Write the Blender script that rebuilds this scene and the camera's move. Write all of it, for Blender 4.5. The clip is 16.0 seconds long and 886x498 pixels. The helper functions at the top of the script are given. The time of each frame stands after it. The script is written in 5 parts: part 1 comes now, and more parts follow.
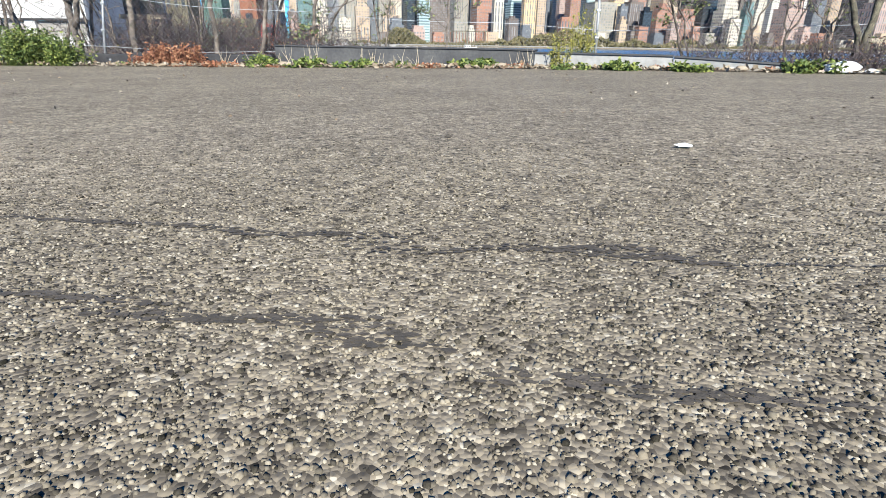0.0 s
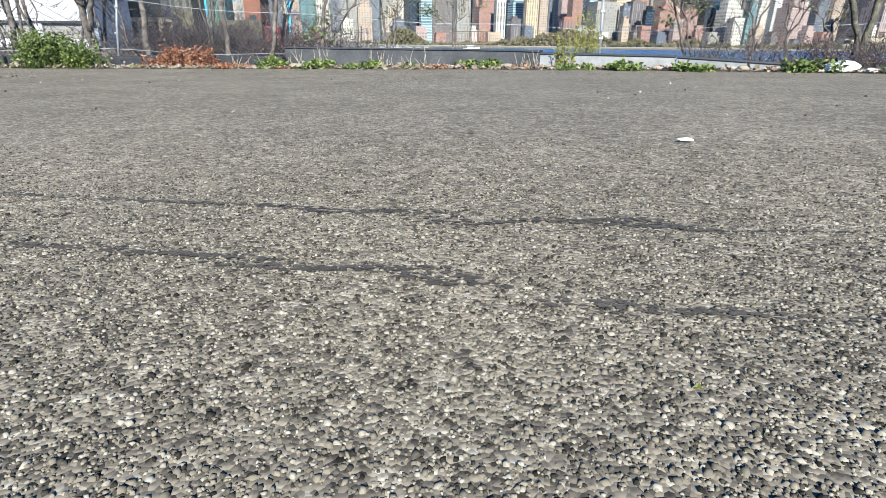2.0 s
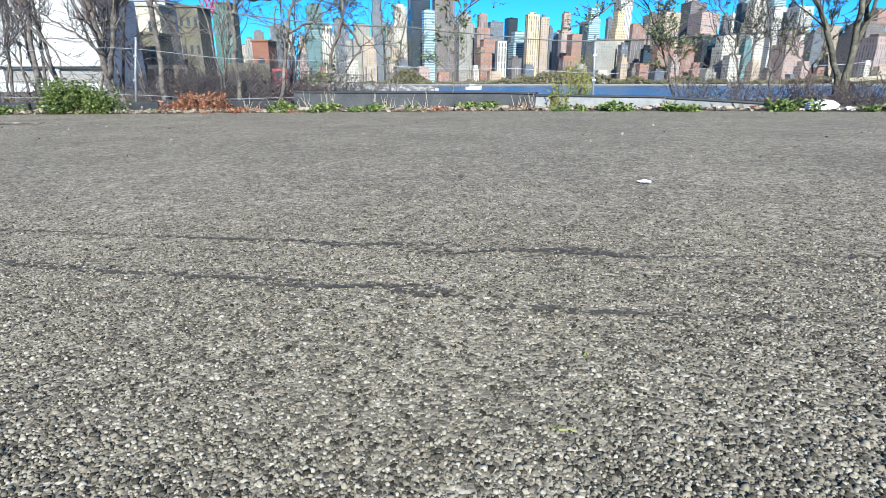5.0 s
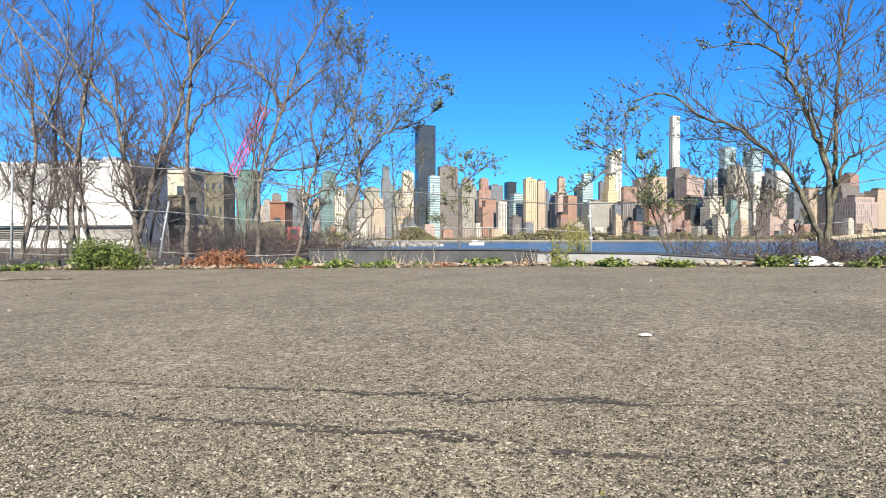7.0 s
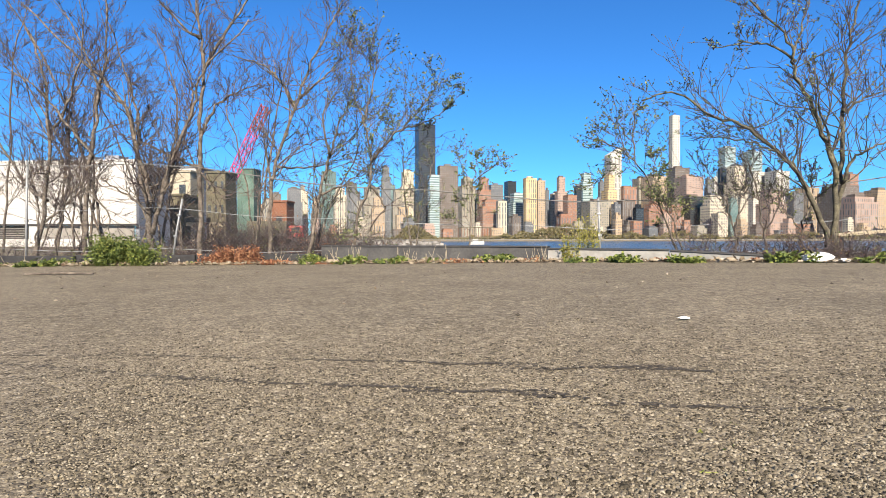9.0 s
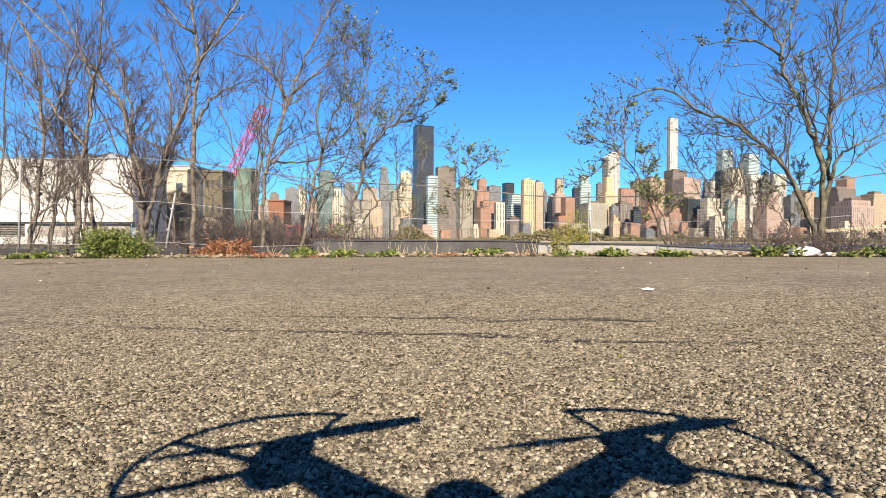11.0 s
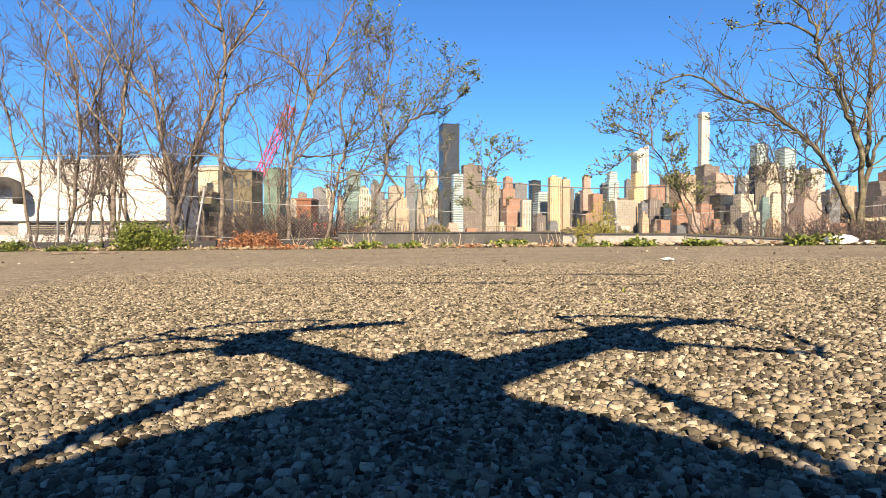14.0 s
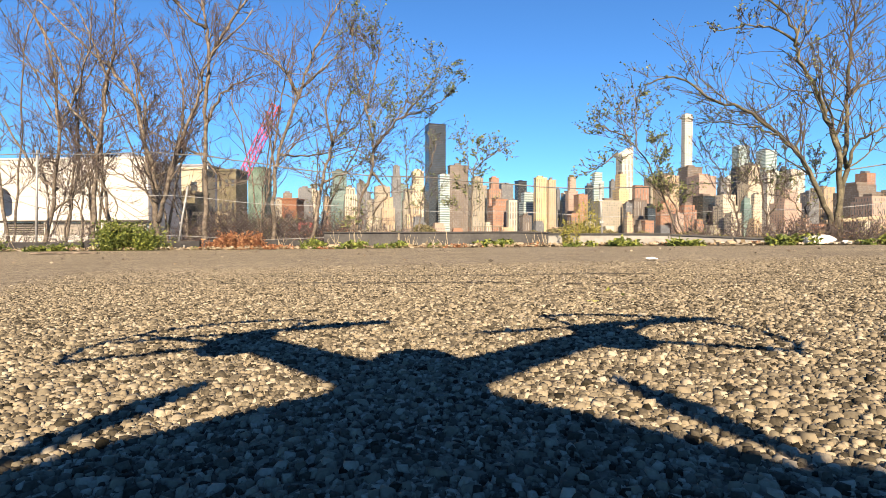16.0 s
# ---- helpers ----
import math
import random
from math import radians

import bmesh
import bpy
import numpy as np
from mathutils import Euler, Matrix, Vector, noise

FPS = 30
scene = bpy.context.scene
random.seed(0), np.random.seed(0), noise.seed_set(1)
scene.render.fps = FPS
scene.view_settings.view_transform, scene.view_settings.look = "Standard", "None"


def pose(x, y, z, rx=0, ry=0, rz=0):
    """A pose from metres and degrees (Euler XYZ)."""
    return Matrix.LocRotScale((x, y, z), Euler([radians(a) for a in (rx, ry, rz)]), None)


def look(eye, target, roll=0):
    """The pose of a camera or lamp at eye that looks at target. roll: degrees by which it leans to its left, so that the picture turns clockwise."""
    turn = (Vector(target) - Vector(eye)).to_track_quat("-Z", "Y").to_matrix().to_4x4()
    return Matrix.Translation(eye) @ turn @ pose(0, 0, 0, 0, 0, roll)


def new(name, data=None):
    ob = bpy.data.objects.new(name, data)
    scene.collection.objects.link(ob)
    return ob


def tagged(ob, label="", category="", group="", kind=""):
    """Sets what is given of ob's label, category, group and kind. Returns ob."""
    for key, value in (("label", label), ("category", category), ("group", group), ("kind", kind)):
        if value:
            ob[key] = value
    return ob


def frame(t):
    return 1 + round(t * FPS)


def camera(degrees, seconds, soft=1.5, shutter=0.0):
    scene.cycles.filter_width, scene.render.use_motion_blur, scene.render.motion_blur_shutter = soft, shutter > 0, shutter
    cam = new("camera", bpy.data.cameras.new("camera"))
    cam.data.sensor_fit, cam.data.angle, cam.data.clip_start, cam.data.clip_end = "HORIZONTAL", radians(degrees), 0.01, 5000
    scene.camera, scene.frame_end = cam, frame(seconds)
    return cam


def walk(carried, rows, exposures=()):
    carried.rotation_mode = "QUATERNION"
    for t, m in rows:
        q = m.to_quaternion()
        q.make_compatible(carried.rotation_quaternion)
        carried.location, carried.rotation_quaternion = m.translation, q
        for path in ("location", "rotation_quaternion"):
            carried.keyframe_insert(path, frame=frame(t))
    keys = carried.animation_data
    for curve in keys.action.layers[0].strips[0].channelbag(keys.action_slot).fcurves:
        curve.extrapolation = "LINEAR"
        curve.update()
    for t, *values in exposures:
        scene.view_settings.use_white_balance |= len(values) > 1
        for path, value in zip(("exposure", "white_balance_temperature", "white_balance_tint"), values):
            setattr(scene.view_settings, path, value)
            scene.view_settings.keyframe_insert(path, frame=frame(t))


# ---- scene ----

cam = camera(80.8, 16.0, soft=0.75)
PATH = [
    (0, (0.135, 0.799, 0.271), (0.060, 2.660, -0.457), 0.88),
    (0.5, (0.129, 0.725, 0.358), (0.046, 2.588, -0.363), 0.61),
    (1, (0.119, 0.674, 0.428), (0.032, 2.537, -0.293), 0.45),
    (1.5, (0.097, 0.660, 0.392), (0.010, 2.523, -0.330), 0.62),
    (2, (0.071, 0.626, 0.284), (-0.015, 2.487, -0.443), 0.62),
    (2.5, (0.074, 0.576, 0.329), (-0.013, 2.437, -0.398), 0.72),
    (3, (0.090, 0.539, 0.401), (-0.005, 2.402, -0.321), 0.53),
    (3.2, (0.096, 0.532, 0.402), (0.001, 2.395, -0.320), 0.51),
    (5.3, (0.122, 0.349, 0.350), (0.012, 2.275, -0.180), -0.11),
    (5.5, (0.122, 0.324, 0.359), (0.008, 2.272, -0.078), -0.11),
    (6, (0.137, 0.302, 0.389), (0.013, 2.290, 0.210), -0.18),
    (6.5, (0.121, 0.271, 0.380), (-0.007, 2.266, 0.332), -0.15),
    (7, (0.090, 0.233, 0.386), (-0.037, 2.228, 0.355), -0.13),
    (7.5, (0.060, 0.187, 0.406), (-0.066, 2.183, 0.378), -0.10),
    (8, (-0.006, 0.145, 0.372), (-0.132, 2.141, 0.343), 0.00),
    (8.5, (-0.079, 0.112, 0.301), (-0.205, 2.108, 0.266), 0.04),
    (9, (-0.112, 0.091, 0.342), (-0.238, 2.087, 0.308), -0.09),
    (9.2, (-0.099, 0.098, 0.369), (-0.225, 2.094, 0.336), -0.12),
    (11.3, (0.037, 0.027, 0.182), (-0.080, 2.023, 0.153), 0.25),
    (11.5, (0.062, 0.019, 0.150), (-0.055, 2.016, 0.118), 0.02),
    (11.7, (0.081, 0.027, 0.105), (-0.039, 2.023, 0.066), 0.34),
    (12, (0.060, 0.055, 0.101), (-0.054, 2.051, 0.060), 0.06),
    (12.5, (0.058, 0.059, 0.100), (-0.089, 2.053, 0.063), 0.07),
    (13, (0.056, 0.059, 0.100), (-0.150, 2.048, 0.063), 0.05),
    (13.5, (0.057, 0.059, 0.099), (-0.164, 2.047, 0.062), 0.03),
    (14, (0.057, 0.060, 0.099), (-0.160, 2.048, 0.063), 0.00),
    (14.5, (0.057, 0.060, 0.099), (-0.152, 2.049, 0.063), 0.01),
    (15, (0.057, 0.060, 0.098), (-0.139, 2.050, 0.062), 0.01),
    (15.5, (0.057, 0.060, 0.098), (-0.127, 2.051, 0.062), 0.02),
    (16, (0.058, 0.060, 0.098), (-0.107, 2.053, 0.062), 0.01),
]
walk(cam, [(t, look(eye, target, roll)) for t, eye, target, roll in PATH], exposures=(
    (0, 1.91, 5650, 4), (1.2, 1.93, 5550, 3), (2, 1.86, 5380, 3), (3.2, 1.89, 5330, 3), (5.5, 1.86, 5200, 1), (6, 1.88, 5850, 4), (7, 1.87, 6100, 5), (9, 1.77, 6700, 8), (11.5, 1.92, 7200, 10), (12.5, 2.03, 7600, 11), (16, 2.05, 8300, 12)))

# ---- light: low afternoon sun from behind, clear sky ----
SUN_UP, SUN_SIDE = radians(33), radians(8.1)
SHADE_WAY = Vector((-math.sin(SUN_SIDE), math.cos(SUN_SIDE), 0))
world = bpy.data.worlds.new("sky")
scene.world = world
world.use_nodes = True
wt = world.node_tree
sky = wt.nodes.new("ShaderNodeTexSky")
sky.sky_type, sky.sun_disc = "NISHITA", False
sky.sun_elevation, sky.sun_rotation = SUN_UP, math.pi - SUN_SIDE
sky.air_density, sky.dust_density, sky.ozone_density = 1.0, 0.0, 4.0
deep = wt.nodes.new("ShaderNodeMix")
deep.data_type, deep.blend_type = "RGBA", "MULTIPLY"
deep.inputs["Factor"].default_value, deep.inputs[7].default_value = 1, (0.252, 0.665, 1.1, 1)
wt.links.new(sky.outputs[0], deep.inputs[6])
wt.links.new(deep.outputs[2], wt.nodes["Background"].inputs[0])
wt.nodes["Background"].inputs[1].default_value = 0.05
sun = tagged(new("sun", bpy.data.lights.new("sun", "SUN")), kind="structure")
sun.data.energy, sun.data.angle, sun.data.color = 5.0, radians(0.4), (1.0, 0.88, 0.73)
sun.matrix_world = look(-SHADE_WAY * 30 + Vector((0, 0, 30 * math.tan(SUN_UP))), (0, 0, 0))


# ---- materials ----
def material(name, colours, scale=8.0, rough=0.8, metal=0.0, bump=0.0, bump_scale=60.0, fine=0.35, per="", spec=0.3):
    """Noise-mottled surface: two or three colours at two scales, fine relief."""
    m = bpy.data.materials.new(name)
    m.use_nodes = True
    t = m.node_tree
    b = t.nodes["Principled BSDF"]
    co = t.nodes.new("ShaderNodeTexCoord")
    n1, n2 = t.nodes.new("ShaderNodeTexNoise"), t.nodes.new("ShaderNodeTexNoise")
    n1.inputs["Scale"].default_value, n1.inputs["Detail"].default_value = scale, 5
    n2.inputs["Scale"].default_value, n2.inputs["Detail"].default_value = scale * 9, 3
    mix = t.nodes.new("ShaderNodeMath")
    mix.operation = "MULTIPLY_ADD"
    mix.inputs[1].default_value = fine
    sub = t.nodes.new("ShaderNodeMath")
    sub.operation = "MULTIPLY_ADD"
    sub.inputs[1].default_value, sub.inputs[2].default_value = 1 - fine, 0
    ramp = t.nodes.new("ShaderNodeValToRGB")
    els = ramp.color_ramp.elements
    while len(els) < len(colours):
        els.new(0.5)
    for i, c in enumerate(colours):
        els[i].position = 0.33 + 0.34 * i / max(1, len(colours) - 1)
        els[i].color = (*c, 1)
    for n in (n1, n2):
        t.links.new(co.outputs["Object"], n.inputs["Vector"])
    t.links.new(n2.outputs["Fac"], mix.inputs[0])
    t.links.new(n1.outputs["Fac"], sub.inputs[0])
    t.links.new(sub.outputs[0], mix.inputs[2])
    value = mix.outputs[0]
    if per:
        if per == "island":
            src = t.nodes.new("ShaderNodeNewGeometry").outputs["Random Per Island"]
        else:
            src = t.nodes.new("ShaderNodeObjectInfo").outputs["Random"]
        k = t.nodes.new("ShaderNodeMapRange")
        k.inputs["To Min"].default_value, k.inputs["To Max"].default_value = 0.28, 0.72
        t.links.new(src, k.inputs["Value"])
        av = t.nodes.new("ShaderNodeMix")
        av.inputs["Factor"].default_value = 0.75
        t.links.new(value, av.inputs[2])
        t.links.new(k.outputs[0], av.inputs[3])
        value = av.outputs[0]
    t.links.new(value, ramp.inputs["Fac"])
    t.links.new(ramp.outputs["Color"], b.inputs["Base Color"])
    b.inputs["Roughness"].default_value, b.inputs["Metallic"].default_value = rough, metal
    b.inputs["Specular IOR Level"].default_value = spec
    if bump:
        nb, bp = t.nodes.new("ShaderNodeTexNoise"), t.nodes.new("ShaderNodeBump")
        nb.inputs["Scale"].default_value, nb.inputs["Detail"].default_value = bump_scale, 4
        bp.inputs["Strength"].default_value, bp.inputs["Distance"].default_value = bump, 0.5 / bump_scale
        t.links.new(co.outputs["Object"], nb.inputs["Vector"])
        t.links.new(nb.outputs["Fac"], bp.inputs["Height"])
        t.links.new(bp.outputs[0], b.inputs["Normal"])
    return m


def asphalt_material():
    """Worn asphalt: grey-tan binder with pale, tan and dark chips about 8 mm wide and broad faded patches."""
    m = bpy.data.materials.new("worn_asphalt")
    m.use_nodes = True
    t, L = m.node_tree, m.node_tree.links
    b = t.nodes["Principled BSDF"]
    co = t.nodes.new("ShaderNodeTexCoord")
    vor = t.nodes.new("ShaderNodeTexVoronoi")
    vor.inputs["Scale"].default_value = 170
    vor2 = t.nodes.new("ShaderNodeTexVoronoi")
    vor2.inputs["Scale"].default_value = 60
    patch, streak = t.nodes.new("ShaderNodeTexNoise"), t.nodes.new("ShaderNodeTexNoise")
    patch.inputs["Scale"].default_value, patch.inputs["Detail"].default_value = 1.3, 6
    streak.inputs["Scale"].default_value, streak.inputs["Detail"].default_value = 11, 6
    for n in (vor, vor2, patch, streak):
        L.new(co.outputs["Object"], n.inputs["Vector"])
    grey = t.nodes.new("ShaderNodeSeparateColor")
    L.new(vor.outputs["Color"], grey.inputs[0])
    grey2 = t.nodes.new("ShaderNodeSeparateColor")
    L.new(vor2.outputs["Color"], grey2.inputs[0])
    ramp = t.nodes.new("ShaderNodeValToRGB")
    e = ramp.color_ramp.elements
    tones = ((0.0, (0.0078, 0.0069, 0.0056)), (0.22, (0.0503, 0.0433, 0.0338)), (0.5, (0.1219, 0.1040, 0.0788)), (0.75, (0.1626, 0.1379, 0.0996)), (1.0, (0.3019, 0.2719, 0.2153)))
    while len(e) < len(tones):
        e.new(0.5)
    for i, (p, c) in enumerate(tones):
        e[i].position, e[i].color = p, (*c, 1)
    mixv = t.nodes.new("ShaderNodeMix")
    mixv.inputs["Factor"].default_value = 0.35
    L.new(grey.outputs[0], mixv.inputs[2])
    L.new(grey2.outputs[0], mixv.inputs[3])
    L.new(mixv.outputs[0], ramp.inputs["Fac"])
    tone = t.nodes.new("ShaderNodeMapRange")
    tone.inputs["From Min"].default_value, tone.inputs["From Max"].default_value = 0.3, 0.7
    tone.inputs["To Min"].default_value, tone.inputs["To Max"].default_value = 0.7, 1.3
    addn = t.nodes.new("ShaderNodeMath")
    addn.operation = "MULTIPLY_ADD"
    addn.inputs[1].default_value = 0.5
    half = t.nodes.new("ShaderNodeMath")
    half.operation = "MULTIPLY"
    half.inputs[1].default_value = 0.5
    L.new(streak.outputs["Fac"], half.inputs[0])
    L.new(patch.outputs["Fac"], addn.inputs[0])
    L.new(half.outputs[0], addn.inputs[2])
    L.new(addn.outputs[0], tone.inputs["Value"])
    mul = t.nodes.new("ShaderNodeMix")
    mul.data_type, mul.blend_type = "RGBA", "MULTIPLY"
    mul.inputs["Factor"].default_value = 1
    L.new(ramp.outputs["Color"], mul.inputs[6])
    L.new(tone.outputs[0], mul.inputs[7])
    L.new(mul.outputs[2], b.inputs["Base Color"])
    b.inputs["Roughness"].default_value = 0.85
    b.inputs["Specular IOR Level"].default_value = 0.1
    inv = t.nodes.new("ShaderNodeMath")
    inv.operation = "MULTIPLY_ADD"
    inv.inputs[1].default_value, inv.inputs[2].default_value = -0.7, 1
    L.new(vor.outputs["Distance"], inv.inputs[0])
    bp = t.nodes.new("ShaderNodeBump")
    bp.inputs["Strength"].default_value, bp.inputs["Distance"].default_value = 0.9, 0.003
    L.new(inv.outputs[0], bp.inputs["Height"])
    L.new(bp.outputs[0], b.inputs["Normal"])
    return m


ASPHALT = asphalt_material()
CHIPS = material("stone_chips", ((0.010, 0.009, 0.006), (0.048, 0.042, 0.032), (0.097, 0.085, 0.064), (0.139, 0.118, 0.085), (0.219, 0.198, 0.158)), 60, 0.85, per="island", fine=0.5, spec=0.08)
SOIL = material("dry_soil", ((0.036, 0.027, 0.018), (0.071, 0.053, 0.036), (0.107, 0.089, 0.064)), 6, 0.95, bump=0.8, bump_scale=40)
TAR = material("tar_crack", ((0.024, 0.021, 0.017), (0.058, 0.049, 0.040)), 20, 0.9, bump=0.6, bump_scale=120)
CONCRETE = material("grey_concrete", ((0.025, 0.025, 0.027), (0.040, 0.040, 0.041), (0.060, 0.059, 0.057)), 2.5, 0.85, bump=0.4, bump_scale=30)
MID_CONCRETE = material("pale_grey_concrete", ((0.107, 0.107, 0.107), (0.143, 0.143, 0.139), (0.179, 0.175, 0.168)), 2.5, 0.85, bump=0.4, bump_scale=30)
PALE_CONCRETE = material("whitewashed_concrete", ((0.107, 0.104, 0.100), (0.164, 0.161, 0.153), (0.215, 0.207, 0.200)), 2.0, 0.8, bump=0.3, bump_scale=30)
DARK_RIM = material("black_coping", ((0.010, 0.010, 0.011), (0.025, 0.025, 0.027)), 8, 0.7, bump=0.3)
DARK_BEAM = material("tarred_timber", ((0.009, 0.009, 0.011), (0.027, 0.027, 0.029)), 6, 0.85, bump=0.5, bump_scale=25)
GALVANISED = material("galvanised_steel", ((0.144, 0.151, 0.160), (0.223, 0.230, 0.239)), 14, 0.5, 0.3, bump=0.1)
DULL_STEEL = material("dull_weathered_steel", ((0.07, 0.07, 0.07), (0.15, 0.148, 0.145)), 10, 0.6, 0.3, bump=0.1)
BARK = material("grey_brown_bark", ((0.022, 0.017, 0.015), (0.076, 0.063, 0.052), (0.175, 0.147, 0.121)), 14, 0.9, bump=1.0, bump_scale=30)
MOSSY_BARK = material("mossy_bark", ((0.017, 0.015, 0.011), (0.055, 0.049, 0.035), (0.13, 0.117, 0.078)), 10, 0.92, bump=1.0, bump_scale=35)
TWIG = material("twigs", ((0.024, 0.019, 0.021), (0.064, 0.051, 0.053)), 20, 0.85)
BUDS = material("red_brown_buds", ((0.058, 0.027, 0.022), (0.098, 0.053, 0.031), (0.089, 0.089, 0.027)), 3, 0.8, per="island")
LEAF = material("young_leaves", ((0.028, 0.044, 0.014), (0.066, 0.084, 0.028), (0.131, 0.140, 0.053)), 3, 0.65, per="island")
SHOOT = material("yellow_green_shoots", ((0.068, 0.068, 0.015), (0.145, 0.140, 0.030), (0.238, 0.212, 0.051)), 3, 0.65, per="island")
WEED = material("weed_leaves", ((0.016, 0.027, 0.006), (0.055, 0.079, 0.014), (0.139, 0.152, 0.037)), 3, 0.6, per="island")
DRY = material("dry_stems", ((0.086, 0.032, 0.016), (0.173, 0.071, 0.038), (0.227, 0.130, 0.071)), 3, 0.9, per="island")
STRAW = material("straw", ((0.130, 0.104, 0.065), (0.216, 0.181, 0.130), (0.268, 0.242, 0.194)), 3, 0.9, per="island")
LITTER = material("pale_litter", ((0.065, 0.043, 0.027), (0.146, 0.114, 0.076), (0.248, 0.221, 0.178)), 3, 0.8, per="island")
WHITE_BAG = material("white_plastic", ((0.403, 0.403, 0.398), (0.490, 0.490, 0.484)), 9, 0.5, bump=0.3, bump_scale=20)
WHITE_WALL = material("white_painted_metal", ((0.260, 0.252, 0.241), (0.304, 0.297, 0.286), (0.326, 0.323, 0.311)), 0.25, 0.7)
GREY_WALL = material("grey_cladding", ((0.128, 0.140, 0.167), (0.180, 0.193, 0.220)), 0.4, 0.7)
SHUTTER = material("dull_shutter", ((0.126, 0.115, 0.104), (0.196, 0.182, 0.164)), 0.8, 0.7)
DARK_OPEN = material("dark_recess", ((0.009, 0.009, 0.010), (0.027, 0.024, 0.022)), 1.0, 0.8)
CREAM_WALL = material("cream_render", ((0.194, 0.169, 0.126), (0.288, 0.259, 0.202)), 0.5, 0.85)
BROWN_WALL = material("dark_brown_cladding", ((0.040, 0.036, 0.024), (0.076, 0.068, 0.045), (0.122, 0.108, 0.072)), 0.8, 0.8)
NETTING = material("green_netting", ((0.032, 0.060, 0.049), (0.054, 0.092, 0.076), (0.108, 0.140, 0.119)), 0.35, 0.9)
RED_PAINT = material("faded_red_paint", ((0.184, 0.024, 0.022), (0.248, 0.043, 0.038)), 0.6, 0.6)
PINK_PAINT = material("magenta_paint", ((0.288, 0.035, 0.098), (0.346, 0.058, 0.138)), 0.6, 0.55)
ORANGE_BRICK = material("orange_brick", ((0.107, 0.043, 0.025), (0.150, 0.071, 0.043)), 1.2, 0.9)
TYRE = material("black_rubber", ((0.015, 0.015, 0.015), (0.040, 0.040, 0.040)), 8, 0.8)
GLASS_DARK = material("dark_glass", ((0.020, 0.025, 0.030), (0.050, 0.060, 0.070)), 0.02, 0.12, spec=0.6)
DRONE_SHELL = material("dark_drone_shell", ((0.020, 0.020, 0.022), (0.035, 0.035, 0.040)), 8, 0.35)
SHORE = material("grassy_shore", ((0.029, 0.027, 0.011), (0.053, 0.046, 0.022), (0.078, 0.068, 0.040)), 0.02, 0.95)
SCRUB = material("spring_scrub", ((0.036, 0.032, 0.014), (0.072, 0.065, 0.029), (0.130, 0.108, 0.058)), 0.05, 0.9, per="island")
PIER = material("pale_rubble", ((0.050, 0.046, 0.043), (0.114, 0.107, 0.100), (0.215, 0.207, 0.197)), 0.3, 0.9, per="island")
FACADE = {
    "slate": material("slate_facade", ((0.055, 0.060, 0.068), (0.093, 0.099, 0.109)), 0.03, 0.6),
    "cream": material("cream_facade", ((0.274, 0.241, 0.186), (0.339, 0.306, 0.246)), 0.03, 0.8),
    "green": material("green_glass_facade", ((0.044, 0.077, 0.071), (0.077, 0.115, 0.109)), 0.03, 0.3),
    "stone": material("grey_stone_facade", ((0.143, 0.131, 0.109), (0.208, 0.192, 0.158)), 0.03, 0.85),
    "tan": material("tan_facade", ((0.219, 0.164, 0.109), (0.284, 0.219, 0.153)), 0.03, 0.85),
    "black": material("bronze_glass_facade", ((0.007, 0.008, 0.009), (0.019, 0.019, 0.021)), 0.02, 0.3),
    "glass": material("pale_glass_facade", ((0.175, 0.219, 0.230), (0.252, 0.296, 0.301)), 0.03, 0.3),
    "umber": material("umber_facade", ((0.066, 0.053, 0.047), (0.109, 0.090, 0.077)), 0.03, 0.8),
    "brick": material("brick_facade", ((0.153, 0.077, 0.055), (0.219, 0.127, 0.087)), 0.03, 0.9),
    "gold": material("sandstone_facade", ((0.328, 0.230, 0.120), (0.368, 0.284, 0.164)), 0.03, 0.8),
    "rose": material("rose_brick_facade", ((0.197, 0.137, 0.115), (0.263, 0.197, 0.164)), 0.03, 0.85),
    "white": material("white_stone_facade", ((0.288, 0.274, 0.245), (0.338, 0.328, 0.302)), 0.03, 0.7),
}
FACADE_WORDS = {"slate": "slate-grey", "cream": "cream stone", "green": "green glass", "stone": "grey stone", "tan": "tan brick", "black": "dark bronze glass",
                "glass": "pale blue glass", "umber": "dark umber", "brick": "red brick", "gold": "golden sandstone", "rose": "rose brick", "white": "white stone"}
WINDOW = material("far_window_glass", ((0.040, 0.042, 0.045), (0.080, 0.080, 0.083), (0.160, 0.152, 0.144)), 0.05, 0.3, per="island", spec=0.5)
PALE_WINDOW = material("blue_green_curtain_glass", ((0.064, 0.092, 0.092), (0.112, 0.152, 0.148), (0.160, 0.204, 0.200)), 0.05, 0.2, per="island", spec=0.6)


def water_material():
    m = bpy.data.materials.new("river_water")
    m.use_nodes = True
    t = m.node_tree
    b = t.nodes["Principled BSDF"]
    b.inputs["Base Color"].default_value = (0.03, 0.05, 0.07, 1)
    b.inputs["Roughness"].default_value = 0.3
    co, mp, n, bp = (t.nodes.new(k) for k in ("ShaderNodeTexCoord", "ShaderNodeMapping", "ShaderNodeTexNoise", "ShaderNodeBump"))
    mp.inputs["Scale"].default_value = (0.35, 1.2, 1)
    n.inputs["Scale"].default_value, n.inputs["Detail"].default_value = 1.0, 6
    bp.inputs["Strength"].default_value, bp.inputs["Distance"].default_value = 1.0, 0.5
    t.links.new(co.outputs["Object"], mp.inputs[0])
    t.links.new(mp.outputs[0], n.inputs["Vector"])
    t.links.new(n.outputs["Fac"], bp.inputs["Height"])
    t.links.new(bp.outputs[0], b.inputs["Normal"])
    return m


